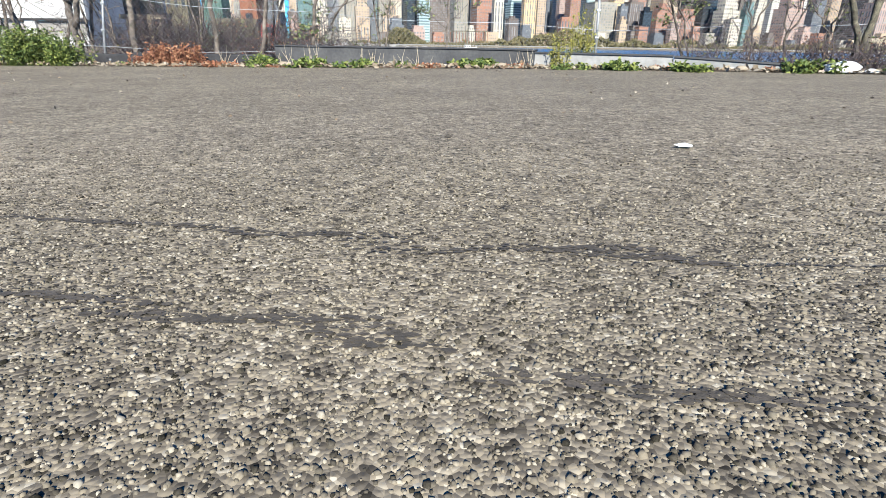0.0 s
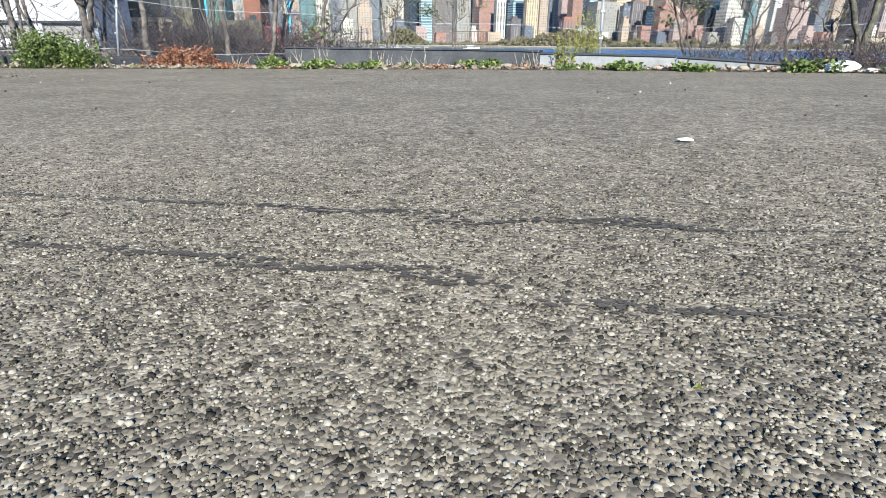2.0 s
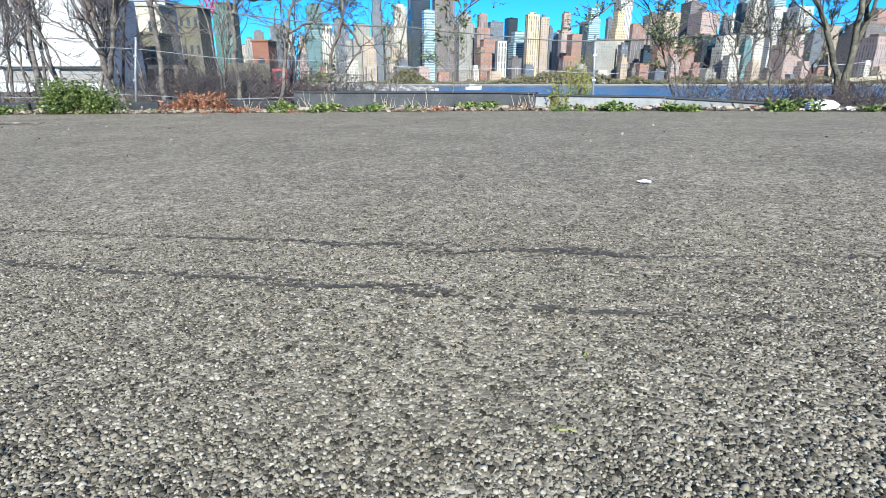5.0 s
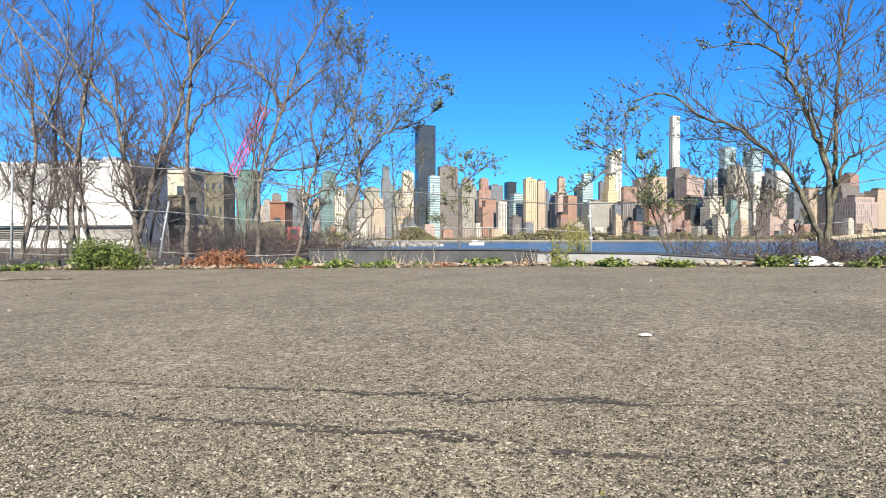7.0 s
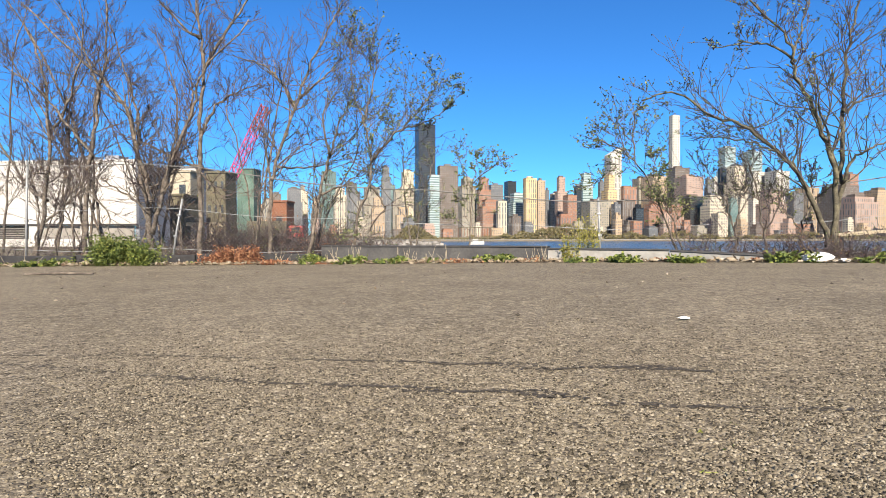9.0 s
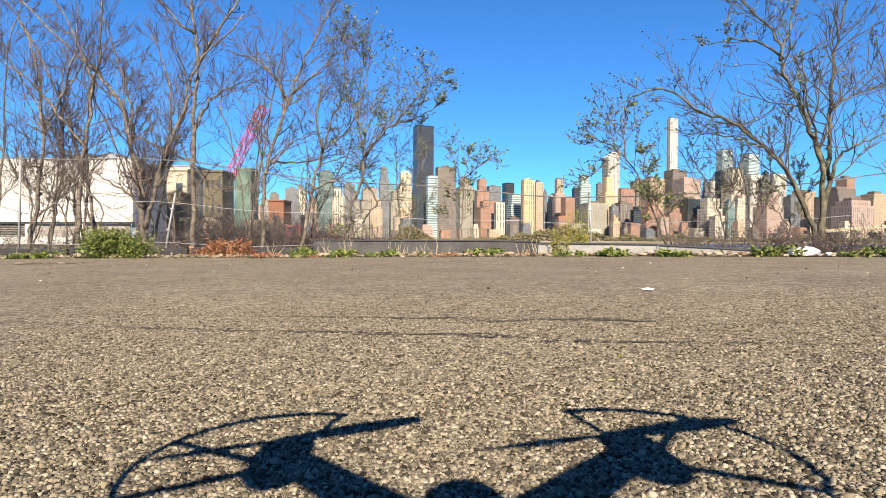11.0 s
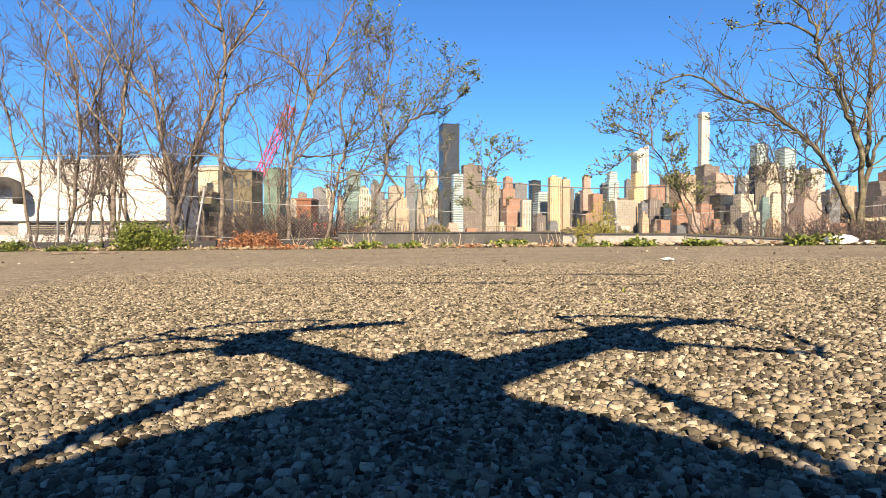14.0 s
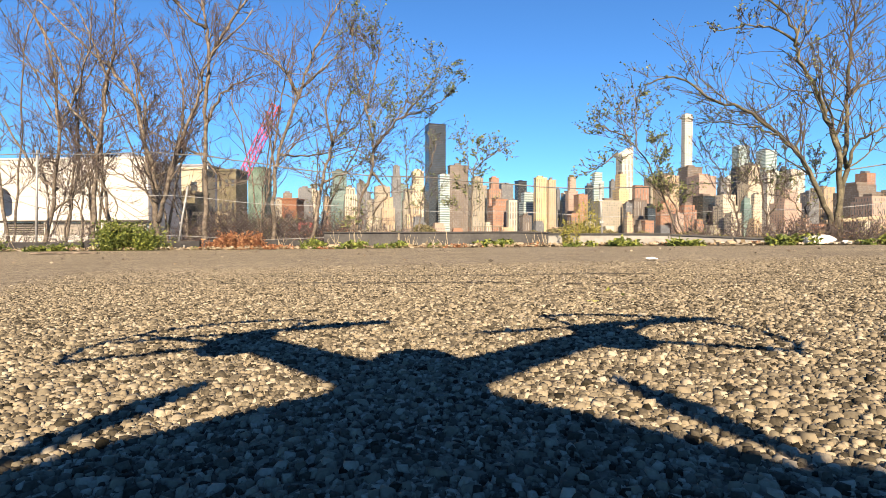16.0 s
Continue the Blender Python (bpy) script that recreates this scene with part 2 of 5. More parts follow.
WATER = water_material()


# ---- building blocks ----
def part(name, bm, mat, parent=None, label="", smooth=False):
    """Links a bmesh, or (verts, faces), as one mesh object under a thing or a part."""
    me = bpy.data.meshes.new(name)
    if isinstance(bm, tuple):
        me.from_pydata(bm[0], [], bm[1])
    else:
        bm.to_mesh(me)
        bm.free()
    if smooth:
        me.shade_smooth()
    me.materials.append(mat)
    ob = new(name, me)
    if parent is not None:
        ob.parent = parent
    if label:
        ob["label"] = label
    return ob


def anchor(name, at, label, category, group="", rz=0.0):
    ob = new(name)
    ob.empty_display_size = 0.1
    ob.matrix_basis = pose(*at, 0, 0, rz)
    return tagged(ob, label, category, group)


def block(bm, x0, x1, y0, y1, z0, z1, bevel=0.0, turn=None):
    """A box with softened edges inside a bmesh."""
    m = Matrix.Translation(((x0 + x1) / 2, (y0 + y1) / 2, (z0 + z1) / 2)) @ (turn or Matrix()) @ Matrix.Diagonal((x1 - x0, y1 - y0, z1 - z0, 1))
    made = bmesh.ops.create_cube(bm, size=1, matrix=m)["verts"]
    if bevel:
        edges = list({e for v in made for e in v.link_edges})
        bmesh.ops.bevel(bm, geom=edges, offset=bevel, segments=2, affect="EDGES", profile=0.6)
    return bm


def boxed(x0, x1, y0, y1, z0, z1, bevel=0.0):
    return block(bmesh.new(), x0, x1, y0, y1, z0, z1, bevel)


class Tubes:
    """Gathers tapered tubes along lines into one vertex and face list."""

    def __init__(self):
        self.v, self.f = [], []

    def add(self, points, radii, sides=6, cap=True):
        pts = [Vector(p) for p in points]
        base = len(self.v)
        for i, p in enumerate(pts):
            d = (pts[min(i + 1, len(pts) - 1)] - pts[max(i - 1, 0)]).normalized()
            a = d.orthogonal().normalized() if i == 0 else (a - d * a.dot(d)).normalized()
            b = d.cross(a)
            for k in range(sides):
                w = 2 * math.pi * k / sides
                self.v.append(tuple(p + (a * math.cos(w) + b * math.sin(w)) * radii[i]))
        for i in range(len(pts) - 1):
            for k in range(sides):
                j = (k + 1) % sides
                self.f.append((base + i * sides + k, base + i * sides + j, base + (i + 1) * sides + j, base + (i + 1) * sides + k))
        if cap:
            self.f.append(tuple(base + k for k in reversed(range(sides))))
            self.f.append(tuple(base + (len(pts) - 1) * sides + k for k in range(sides)))
        return self

    def made(self):
        return (self.v, self.f)


def smooth_line(pts, per=4):
    """Points along a Catmull-Rom line through pts."""
    p = [Vector(q) for q in pts]
    p = [2 * p[0] - p[1]] + p + [2 * p[-1] - p[-2]]
    out = []
    for i in range(1, len(p) - 2):
        for k in range(per):
            u = k / per
            out.append(0.5 * (2 * p[i] + (p[i + 1] - p[i - 1]) * u + (2 * p[i - 1] - 5 * p[i] + 4 * p[i + 1] - p[i + 2]) * u * u
                              + (3 * p[i] - 3 * p[i + 1] + p[i + 2] - p[i - 1]) * u ** 3))
    return out + [p[-2]]


def leaves(rng, spots, size, flat=0.5):
    """Folded leaves, two triangles each, about the given spots."""
    v, f = [], []
    for s in spots:
        a = Vector((rng.gauss(0, 1), rng.gauss(0, 1), rng.gauss(0, flat))).normalized()
        b = a.orthogonal().normalized()
        b.rotate(Matrix.Rotation(rng.uniform(0, 6.3), 3, a))
        n = a.cross(b)
        l, w = size * rng.uniform(0.6, 1.3), size * rng.uniform(0.25, 0.45)
        k, s = len(v), Vector(s)
        v += [tuple(s), tuple(s + a * l * 0.5 + b * w + n * w * 0.5), tuple(s + a * l), tuple(s + a * l * 0.5 - b * w + n * w * 0.5)]
        f += [(k, k + 1, k + 2), (k, k + 2, k + 3)]
    return v, f


# ---- the lie of the land ----
WATER_Z = -2.2


def ease(u):
    u = min(1, max(0, u))
    return u * u * (3 - 2 * u)


def edge_y(x):
    """Where the asphalt ends."""
    return 8.7 - (0.05 * x + 0.04 * x * x if x > 0 else 0.04 * x) if x < 6 else 6.96 - 0.3 * (x - 6)


def land(x, y):
    """Height of the ground: a lot that tilts slightly, a river bank, the river bed and the far shore."""
    s = ease(y / 8)
    xx = 14 * math.tanh(x / 14)
    z = xx * (0.026 - 0.014 * s) - 0.03 * s
    bank_at = 13 if x > -14 else 13 + 90 * ease((-14 - x) / 12)
    fall = ease((y - bank_at) / 8)
    z = z * (1 - fall) + (WATER_Z - 1.5) * fall
    return z + (3.2 - WATER_Z) * ease((y - 965) / 30)


def ground_mesh():
    def steps(*runs):
        out = []
        for a, b, n in runs:
            out += [a + (b - a) * i / n for i in range(n)]
        return out + [runs[-1][1]]
    xs = steps((-3500, -200, 8), (-200, -20, 18), (-20, 20, 80), (20, 200, 18), (200, 3500, 8))
    ys = steps((-300, -10, 6), (-10, 24, 68), (24, 130, 24), (130, 960, 8), (960, 1000, 8), (1000, 4500, 6))
    v = [(x, y, land(x, y)) for y in ys for x in xs]
    n = len(xs)
    f = [(j * n + i, j * n + i + 1, (j + 1) * n + i + 1, (j + 1) * n + i) for j in range(len(ys) - 1) for i in range(n - 1)]
    return v, f


ground = tagged(part("ground", ground_mesh(), ASPHALT, smooth=True), "worn grey-tan asphalt lot with exposed stone chips", "ground", kind="structure")
water_v = [(-3500, 11, WATER_Z), (3500, 11, WATER_Z), (3500, 4400, WATER_Z), (-3500, 4400, WATER_Z)]
tagged(part("water", (water_v, [(0, 1, 2, 3)]), WATER), "rippled blue river water", "river", kind="structure")


def strip(y0, y1, xs, lift, rng=None, ragged=0.0):
    """A sheet laid just over the land between two curves."""
    v, f = [], []
    rows = 7
    for i, x in enumerate(xs):
        a, b = y0(x) + (rng.uniform(-ragged, ragged) if rng else 0), y1(x)
        for k in range(rows):
            y = a + (b - a) * k / (rows - 1)
            v.append((x, y, land(x, y) + lift * min(1, k) + 0.004))
        if i:
            for k in range(rows - 1):
                p = (i - 1) * rows + k
                f.append((p, p + rows, p + rows + 1, p + 1))
    return v, f


rng = random.Random(4)
verge_xs = [-30 + 0.12 * i for i in range(500)]
tagged(part("verge", strip(lambda x: edge_y(x) - 0.12, lambda x: edge_y(x) + 4.0, verge_xs, 0.02, rng, 0.07), SOIL), "dry soil verge along the edge of the asphalt", "verge", kind="structure")
far_v = [(-3500, 992, 1.05), (3500, 992, 1.05), (3500, 4400, 1.1), (-3500, 4400, 1.1)]
tagged(part("far_shore", (far_v, [(0, 1, 2, 3)]), SHORE), "grassy far shore under the city", "shore", kind="structure")
yard = ([(x, y, land(x, y) + 0.01) for x in (-70, -55, -40, -30, -26) for y in (13, 20, 28, 40, 60, 80, 98)],
        [(i * 7 + k, i * 7 + 7 + k, i * 7 + 8 + k, i * 7 + 1 + k) for i in range(4) for k in range(6)])
tagged(part("yard", yard, SOIL), "bare earth yard beyond the fence", "yard", kind="structure")


# ---- low wall and kerb at the edge of the lot ----
def barrier(points, height, depth, mat, rim, label, top=None):
    """One length of low wall following a curved line, with a thin coping."""
    line = smooth_line([(x, y, 0) for x, y in points], 5)
    thing = anchor("low_wall", (0, 0, 0), label, "wall", "low wall lengths")
    for name, z0, z1, d, m in (("wall_body", -0.15, height, depth, mat), ("coping", height, height + 0.022, depth + 0.03, rim)):
        v, f = [], []
        for i, p in enumerate(line):
            a = line[max(i - 1, 0)]
            b = line[min(i + 1, len(line) - 1)]
            n = Vector((-(b - a).y, (b - a).x, 0)).normalized() * d / 2
            g = land(p.x, p.y)
            hgt = z1 if top is None else z1 + top * i / (len(line) - 1)
            low = z0 if (name == "wall_body" or top is None) else z0 + top * i / (len(line) - 1)
            v += [tuple(p - n + Vector((0, 0, g + low))), tuple(p - n * 0.94 + Vector((0, 0, g + hgt))), tuple(p + n * 0.94 + Vector((0, 0, g + hgt))), tuple(p + n + Vector((0, 0, g + low)))]
            if i:
                q = 4 * (i - 1)
                f += [(q + k, q + 4 + k, q + 4 + (k + 1) % 4, q + (k + 1) % 4) for k in range(4)]
        f += [(3, 2, 1, 0), tuple(len(v) - 4 + k for k in range(4))]
        part(name, (v, f), m, thing)
    return thing


barrier([(-3.05, 10.0), (-2.0, 9.85), (-0.6, 9.65), (0.55, 9.4), (1.15, 9.22)], 0.29, 0.22, CONCRETE, DARK_RIM, "low grey concrete wall with a black coping", -0.06)
barrier([(1.16, 9.215), (1.8, 8.98), (2.4, 8.75), (2.95, 8.55)], 0.2, 0.22, PALE_CONCRETE, DARK_RIM, "low whitewashed concrete wall with a black coping", -0.03)
barrier([(2.96, 8.545), (3.4, 8.37), (3.8, 8.2), (4.2, 8.03)], 0.16, 0.2, MID_CONCRETE, DARK_RIM, "low pale concrete wall sinking into weeds", -0.08)


def timber_beam(x0, x1, y):
    thing = anchor("timber_kerb", (0, 0, 0), "tarred black timber beam lying along the verge", "kerb", "timber kerb beams")
    g = land((x0 + x1) / 2, y)
    part("beam", block(bmesh.new(), x0, x1, y - 0.1, y + 0.1, g - 0.08, g + 0.17, 0.02), DARK_BEAM, thing)
    for x in (x0 + 0.3, x1 - 0.3):
        part("bolt", Tubes().add([(x, y - 0.115, g + 0.08), (x, y - 0.09, g + 0.08)], [0.018, 0.018], 8).made(), GALVANISED, thing)


for k, x0 in enumerate((-12.6, -10.2, -7.8, -5.4)):
    timber_beam(x0, x0 + 2.36, 9.75 - 0.02 * (k % 2))


# ---- chain-link fence, sagging in the middle ----
FENCE_TOP = [(-14.0, 1.9), (-9.6, 1.9), (-6.8, 1.9), (-5.7, 1.82), (-4.5, 1.64), (-3.3, 1.46), (-1.0, 1.32), (0.4, 1.19), (1.8, 1.08), (2.25, 1.09), (3.9, 1.14), (5.9, 1.3), (7.6, 1.52), (12.0, 1.7)]


def fence_z(x):
    for (a, za), (b, zb) in zip(FENCE_TOP, FENCE_TOP[1:]):
        if a <= x <= b:
            return za + (zb - za) * (x - a) / (b - a)
    return 1.7


fence = anchor("chain_link_fence", (0, 10.3, -0.05), "sagging galvanised chain-link fence with leaning posts", "fence")
for x, lean, share in ((-12.4, 0.0, 1), (-9.35, 0.06, 1), (-6.05, 0.24, 0.62), (2.24, -0.05, 1), (7.9, 0.08, 1), (10.9, 0.0, 1)):
    h = (fence_z(x) + 0.1) * share
    post = part("post", Tubes().add([(x - lean, 0, -0.2), (x - lean * 0.5, 0, h * 0.5), (x, 0, h)], [0.022, 0.022, 0.022], 10).made(), GALVANISED, fence, smooth=True)
    part("cap", Tubes().add([(x, 0, h), (x, 0, h + 0.02), (x, 0, h + 0.035)], [0.027, 0.026, 0.01], 10).made(), GALVANISED, post)
    for zz in (0.4, 0.75):
        part("tie", Tubes().add([(x - lean * (1 - zz) - 0.034, 0, h * zz), (x - lean * (1 - zz) + 0.034, 0, h * zz)], [0.026, 0.026], 8).made(), GALVANISED, post)
for (a, za), (b, zb) in zip(FENCE_TOP, FENCE_TOP[1:]):
    drop = 0.012 * (b - a)
    part("top_rail", Tubes().add([(a, -0.03, za + 0.05), ((a + b) / 2, -0.03, (za + zb) / 2 + 0.05 - drop), (b, -0.03, zb + 0.05)], [0.011] * 3, 6).made(), DULL_STEEL, fence)
mid = Tubes()
for lift in (0.52, 0.08):
    mid.add([(x, -0.035, 0.05 + fence_z(x) * lift + 0.03 * math.sin(x * 1.7)) for x in [-14 + 0.5 * i for i in range(50)]], [0.006] * 50, 4)
part("tension_wire", mid.made(), GALVANISED, fence)
net = Tubes()
pitch = 0.075
for i in range(int(26 / pitch)):
    x = -14 + pitch * i
    for way in (1, -1):
        zt = fence_z(x)
        n = 8
        net.add([(x + way * (zt * k / n) * 0.9, 0.004 * way + 0.03 * math.sin(1.3 * x + 0.4 * k), 0.05 + zt * k / n * (fence_z(x + way * zt * k / n) / zt)) for k in range(n + 1)], [0.001] * (n + 1), 3, cap=False)
tagged(part("wire_mesh", net.made(), GALVANISED, fence), kind="stuff")


# ---- trees ----
def tree(species, foliage, seed, limbs):
    """A tree grown on its main limbs: each limb a radius and a few points, then branches, twigs, buds or leaves."""
    rng = random.Random(seed)
    wood, twigs, spots = Tubes(), Tubes(), []

    def grow(p, d, length, r, depth):
        pts, n = [Vector(p)], 5 if depth else 3
        for k in range(n):
            d = (d + Vector((rng.gauss(0, 0.13), rng.gauss(0, 0.13), rng.gauss(0.05, 0.1)))).normalized()
            pts.append(pts[-1] + d * length / n)
        rad = [max(r * (1 - 0.7 * k / n), 0.0028) for k in range(n + 1)]
        (wood if depth > 1 else twigs).add(pts, rad, 5 if depth > 1 else 4, cap=False)
        if depth:
            for k in range(rng.randint(2, 4) if depth > 1 else rng.randint(2, 4)):
                u = rng.uniform(0.2, 0.95) * n
                i = min(int(u), n - 1)
                q = pts[i].lerp(pts[i + 1], u - i)
                side = Vector((rng.gauss(0, 1), rng.gauss(0, 0.7), rng.gauss(0.1, 0.6)))
                grow(q, (d * 1.2 + side * 0.7).normalized(), length * rng.uniform(0.4, 0.75), max(r * 0.6, 0.0045), depth - 1)
        for k in range(1, n + 1):
            if depth == 0:
                spots.append(pts[k])

    for number, (r, points) in enumerate(limbs):
        line = smooth_line(points, 5)
        n = len(line) - 1
        line = [p + Vector((rng.gauss(0, 0.012), rng.gauss(0, 0.03), rng.gauss(0, 0.012))) * (0 if i == 0 else 1) for i, p in enumerate(line)]
        if number == 0 or points[0][2] < 0.15:
            foot = line[0].copy()
            foot.z = land(foot.x, foot.y) - 0.05
            line = [foot] + line
            n += 1
        r *= 0.72 if species != "locust" else 0.5
        radii = [r * (1.25 if i == 0 else 1) * (1 - 0.8 * (i / n) ** 0.9) + 0.003 for i in range(n + 1)]
        wood.add(line, radii, 8)
        for k in range(int(n * (0.75 if species == "locust" else 1.0))):
            u = rng.uniform(0.22, 1.0)
            i = min(int(u * n), n - 1)
            p = line[i].lerp(line[i + 1], u * n - i)
            if p.z < 0.5:
                continue
            d = (line[i + 1] - line[i]).normalized()
            side = Vector((rng.gauss(0, 1), rng.gauss(0, 0.8), rng.gauss(0.2, 0.6)))
            grow(p, (d * 0.9 + side * 0.8).normalized(), rng.uniform(0.4, 1.25) * (1.15 - 0.5 * u) * (0.5 if r < 0.018 else 1), max(min(radii[i] * 0.42, 0.016), 0.005), 2 if r >= 0.012 else 1)
    words = {"bare": "bare grey-brown tree with reddish buds behind the fence", "buds": "slender budding tree with thin tangled branches",
             "leafy": "young tree with sparse small green leaves"}[foliage]
    if species == "locust":
        words = "many-stemmed mossy-barked tree spreading over the fence"
    x, y, z = limbs[0][1][0]
    thing = anchor("tree", (0, 0, 0), words, "tree", "trees along the fence")
    part("trunk", wood.made(), MOSSY_BARK if species == "locust" else BARK, thing, smooth=True)
    tagged(part("twig_growth", twigs.made(), TWIG, thing), kind="stuff")
    some = [s for s in spots if rng.random() < {"bare": 0.45, "buds": 0.6, "leafy": 0.8}[foliage]]
    if foliage == "leafy":
        more = [s + Vector((rng.gauss(0, 0.03), rng.gauss(0, 0.03), rng.gauss(0, 0.03))) for s in some for _ in range(2) if rng.random() < 0.5]
        part("crown", leaves(rng, some + more, 0.05), LEAF, thing)
    else:
        part("crown", leaves(rng, some, 0.03 if foliage == "bare" else 0.042), BUDS if foliage == "bare" else LEAF, thing)
    return thing


tree("ash", "bare", 3, [
    (0.060, [(-9.55, 10.70, 0.10), (-9.21, 10.62, 1.43), (-9.06, 10.55, 2.83), (-9.18, 10.47, 4.10), (-9.44, 10.40, 4.77)]),
    (0.050, [(-9.28, 10.70, 1.20), (-9.88, 10.83, 1.58), (-10.64, 10.97, 2.58), (-11.55, 11.10, 3.87)]),
    (0.035, [(-9.20, 10.70, 2.51), (-8.55, 10.50, 3.39), (-8.13, 10.30, 4.24), (-8.01, 10.10, 5.16)]),
    (0.030, [(-9.36, 10.70, 0.72), (-8.83, 10.95, 1.34), (-8.12, 11.20, 2.10)])])
tree("ash", "bare", 4, [
    (0.030, [(-8.87, 10.90, 0.09), (-8.95, 11.00, 1.10), (-9.21, 11.10, 1.97), (-9.54, 11.20, 2.86)]),
    (0.028, [(-9.26, 10.90, 0.09), (-8.93, 10.77, 1.20), (-8.31, 10.63, 1.66), (-7.71, 10.50, 2.22)])])
tree("ash", "bare", 5, [
    (0.065, [(-8.35, 10.60, 0.10), (-8.35, 10.64, 1.31), (-8.24, 10.68, 2.38), (-8.08, 10.72, 3.68), (-7.93, 10.76, 4.40), (-8.04, 10.80, 5.96)]),
    (0.040, [(-8.16, 10.60, 2.13), (-8.62, 10.43, 2.80), (-9.07, 10.27, 3.45), (-9.63, 10.10, 3.87)]),
    (0.035, [(-7.99, 10.60, 3.53), (-8.62, 10.90, 4.59), (-9.63, 11.20, 5.96)]),
    (0.030, [(-8.29, 10.60, 1.42), (-7.71, 10.40, 0.94), (-7.53, 10.20, 0.53)])])
tree("ash", "bare", 6, [
    (0.090, [(-6.92, 10.60, 0.10), (-6.96, 10.62, 0.83), (-6.99, 10.63, 1.41), (-7.27, 10.65, 2.47), (-7.58, 10.67, 3.30), (-8.44, 10.68, 4.15), (-9.69, 10.70, 5.37)]),
    (0.065, [(-6.89, 10.60, 0.48), (-6.62, 10.52, 1.17), (-6.29, 10.44, 2.08), (-5.84, 10.36, 3.08), (-5.59, 10.28, 3.72), (-4.56, 10.20, 4.66)]),
    (0.050, [(-6.95, 10.60, 1.06), (-7.27, 10.72, 2.02), (-7.32, 10.85, 2.87), (-7.67, 10.97, 3.99), (-8.13, 11.10, 5.14)]),
    (0.040, [(-6.91, 10.60, 0.89), (-7.21, 10.30, 1.27), (-7.57, 10.00, 1.58)]),
    (0.035, [(-6.68, 10.60, 1.29), (-6.43, 10.77, 2.60), (-6.58, 10.93, 3.71), (-7.11, 11.10, 4.87)])])
tree("ash", "bare", 7, [
    (0.075, [(-5.80, 10.50, 0.10), (-5.77, 10.50, 1.51), (-5.78, 10.50, 2.77), (-5.66, 10.50, 3.91), (-5.78, 10.50, 4.82), (-5.84, 10.50, 5.96)]),
    (0.050, [(-5.66, 10.50, 3.91), (-5.38, 10.67, 4.53), (-4.98, 10.83, 5.28), (-4.80, 11.00, 6.06)]),
    (0.045, [(-5.74, 10.50, 4.48), (-5.97, 10.25, 4.61), (-6.37, 10.00, 5.17)]),
    (0.040, [(-5.74, 10.50, 1.85), (-6.27, 10.70, 2.00), (-7.13, 10.90, 2.40), (-7.78, 11.10, 2.57)]),
    (0.035, [(-5.77, 10.50, 1.74), (-5.33, 10.30, 1.37), (-5.06, 10.10, 1.13)]),
    (0.040, [(-5.77, 10.50, 2.54), (-5.38, 10.65, 3.26), (-4.61, 10.80, 3.63)])])
tree("ash", "bare", 8, [
    (0.060, [(-4.28, 10.40, 0.11), (-4.25, 10.37, 1.26), (-4.10, 10.33, 1.92), (-3.71, 10.30, 3.02), (-3.35, 10.27, 3.89), (-2.98, 10.23, 4.52), (-2.71, 10.20, 5.04)]),
    (0.045, [(-3.75, 10.40, 3.05), (-4.16, 10.57, 3.67), (-4.58, 10.73, 4.02), (-5.26, 10.90, 4.26)]),
    (0.035, [(-3.69, 10.40, 3.16), (-3.09, 10.15, 3.51), (-2.58, 9.90, 3.85)]),
    (0.035, [(-4.25, 10.40, 1.48), (-4.42, 10.60, 2.19), (-4.56, 10.80, 2.58)]),
    (0.030, [(-4.12, 10.40, 1.82), (-3.50, 10.65, 1.85), (-2.75, 10.90, 2.11)])])
tree("poplar", "buds", 9, [
    (0.050, [(-3.42, 10.20, 0.08), (-3.19, 10.25, 1.24), (-3.01, 10.30, 2.02), (-2.82, 10.35, 2.69), (-2.49, 10.40, 3.25)]),
    (0.035, [(-2.98, 10.20, 2.00), (-3.05, 10.00, 2.61), (-2.87, 9.80, 3.19)]),
    (0.030, [(-3.18, 10.20, 1.23), (-2.74, 10.45, 1.48), (-2.23, 10.70, 1.95)])])
tree("poplar", "leafy", 10, [
    (0.040, [(-2.46, 10.00, 0.03), (-2.38, 10.00, 0.78), (-2.16, 10.00, 1.42), (-2.12, 10.00, 1.96), (-2.26, 10.00, 2.60), (-2.48, 10.00, 3.35), (-2.50, 10.00, 4.09)]),
    (0.030, [(-2.12, 10.00, 1.85), (-1.62, 9.87, 2.35), (-1.17, 9.73, 2.73), (-0.80, 9.60, 3.19)]),
    (0.030, [(-2.16, 10.00, 1.42), (-1.89, 10.13, 1.00), (-2.14, 10.27, 0.68), (-2.26, 10.40, 0.24)]),
    (0.025, [(-2.26, 10.00, 2.60), (-2.11, 10.20, 3.40), (-2.06, 10.40, 4.12)]),
    (0.020, [(-1.53, 10.00, 2.43), (-0.98, 9.85, 2.60), (-0.55, 9.70, 2.81)])])
tree("poplar", "leafy", 11, [
    (0.018, [(-0.23, 9.90, 0.09), (-0.21, 9.93, 0.77), (-0.17, 9.97, 1.40), (-0.09, 10.00, 1.88)]),
    (0.012, [(-0.17, 9.90, 1.40), (0.16, 9.75, 1.68), (0.42, 9.60, 1.76)]),
    (0.012, [(-0.19, 9.90, 1.29), (-0.36, 10.05, 1.73), (-0.48, 10.20, 2.02)])])
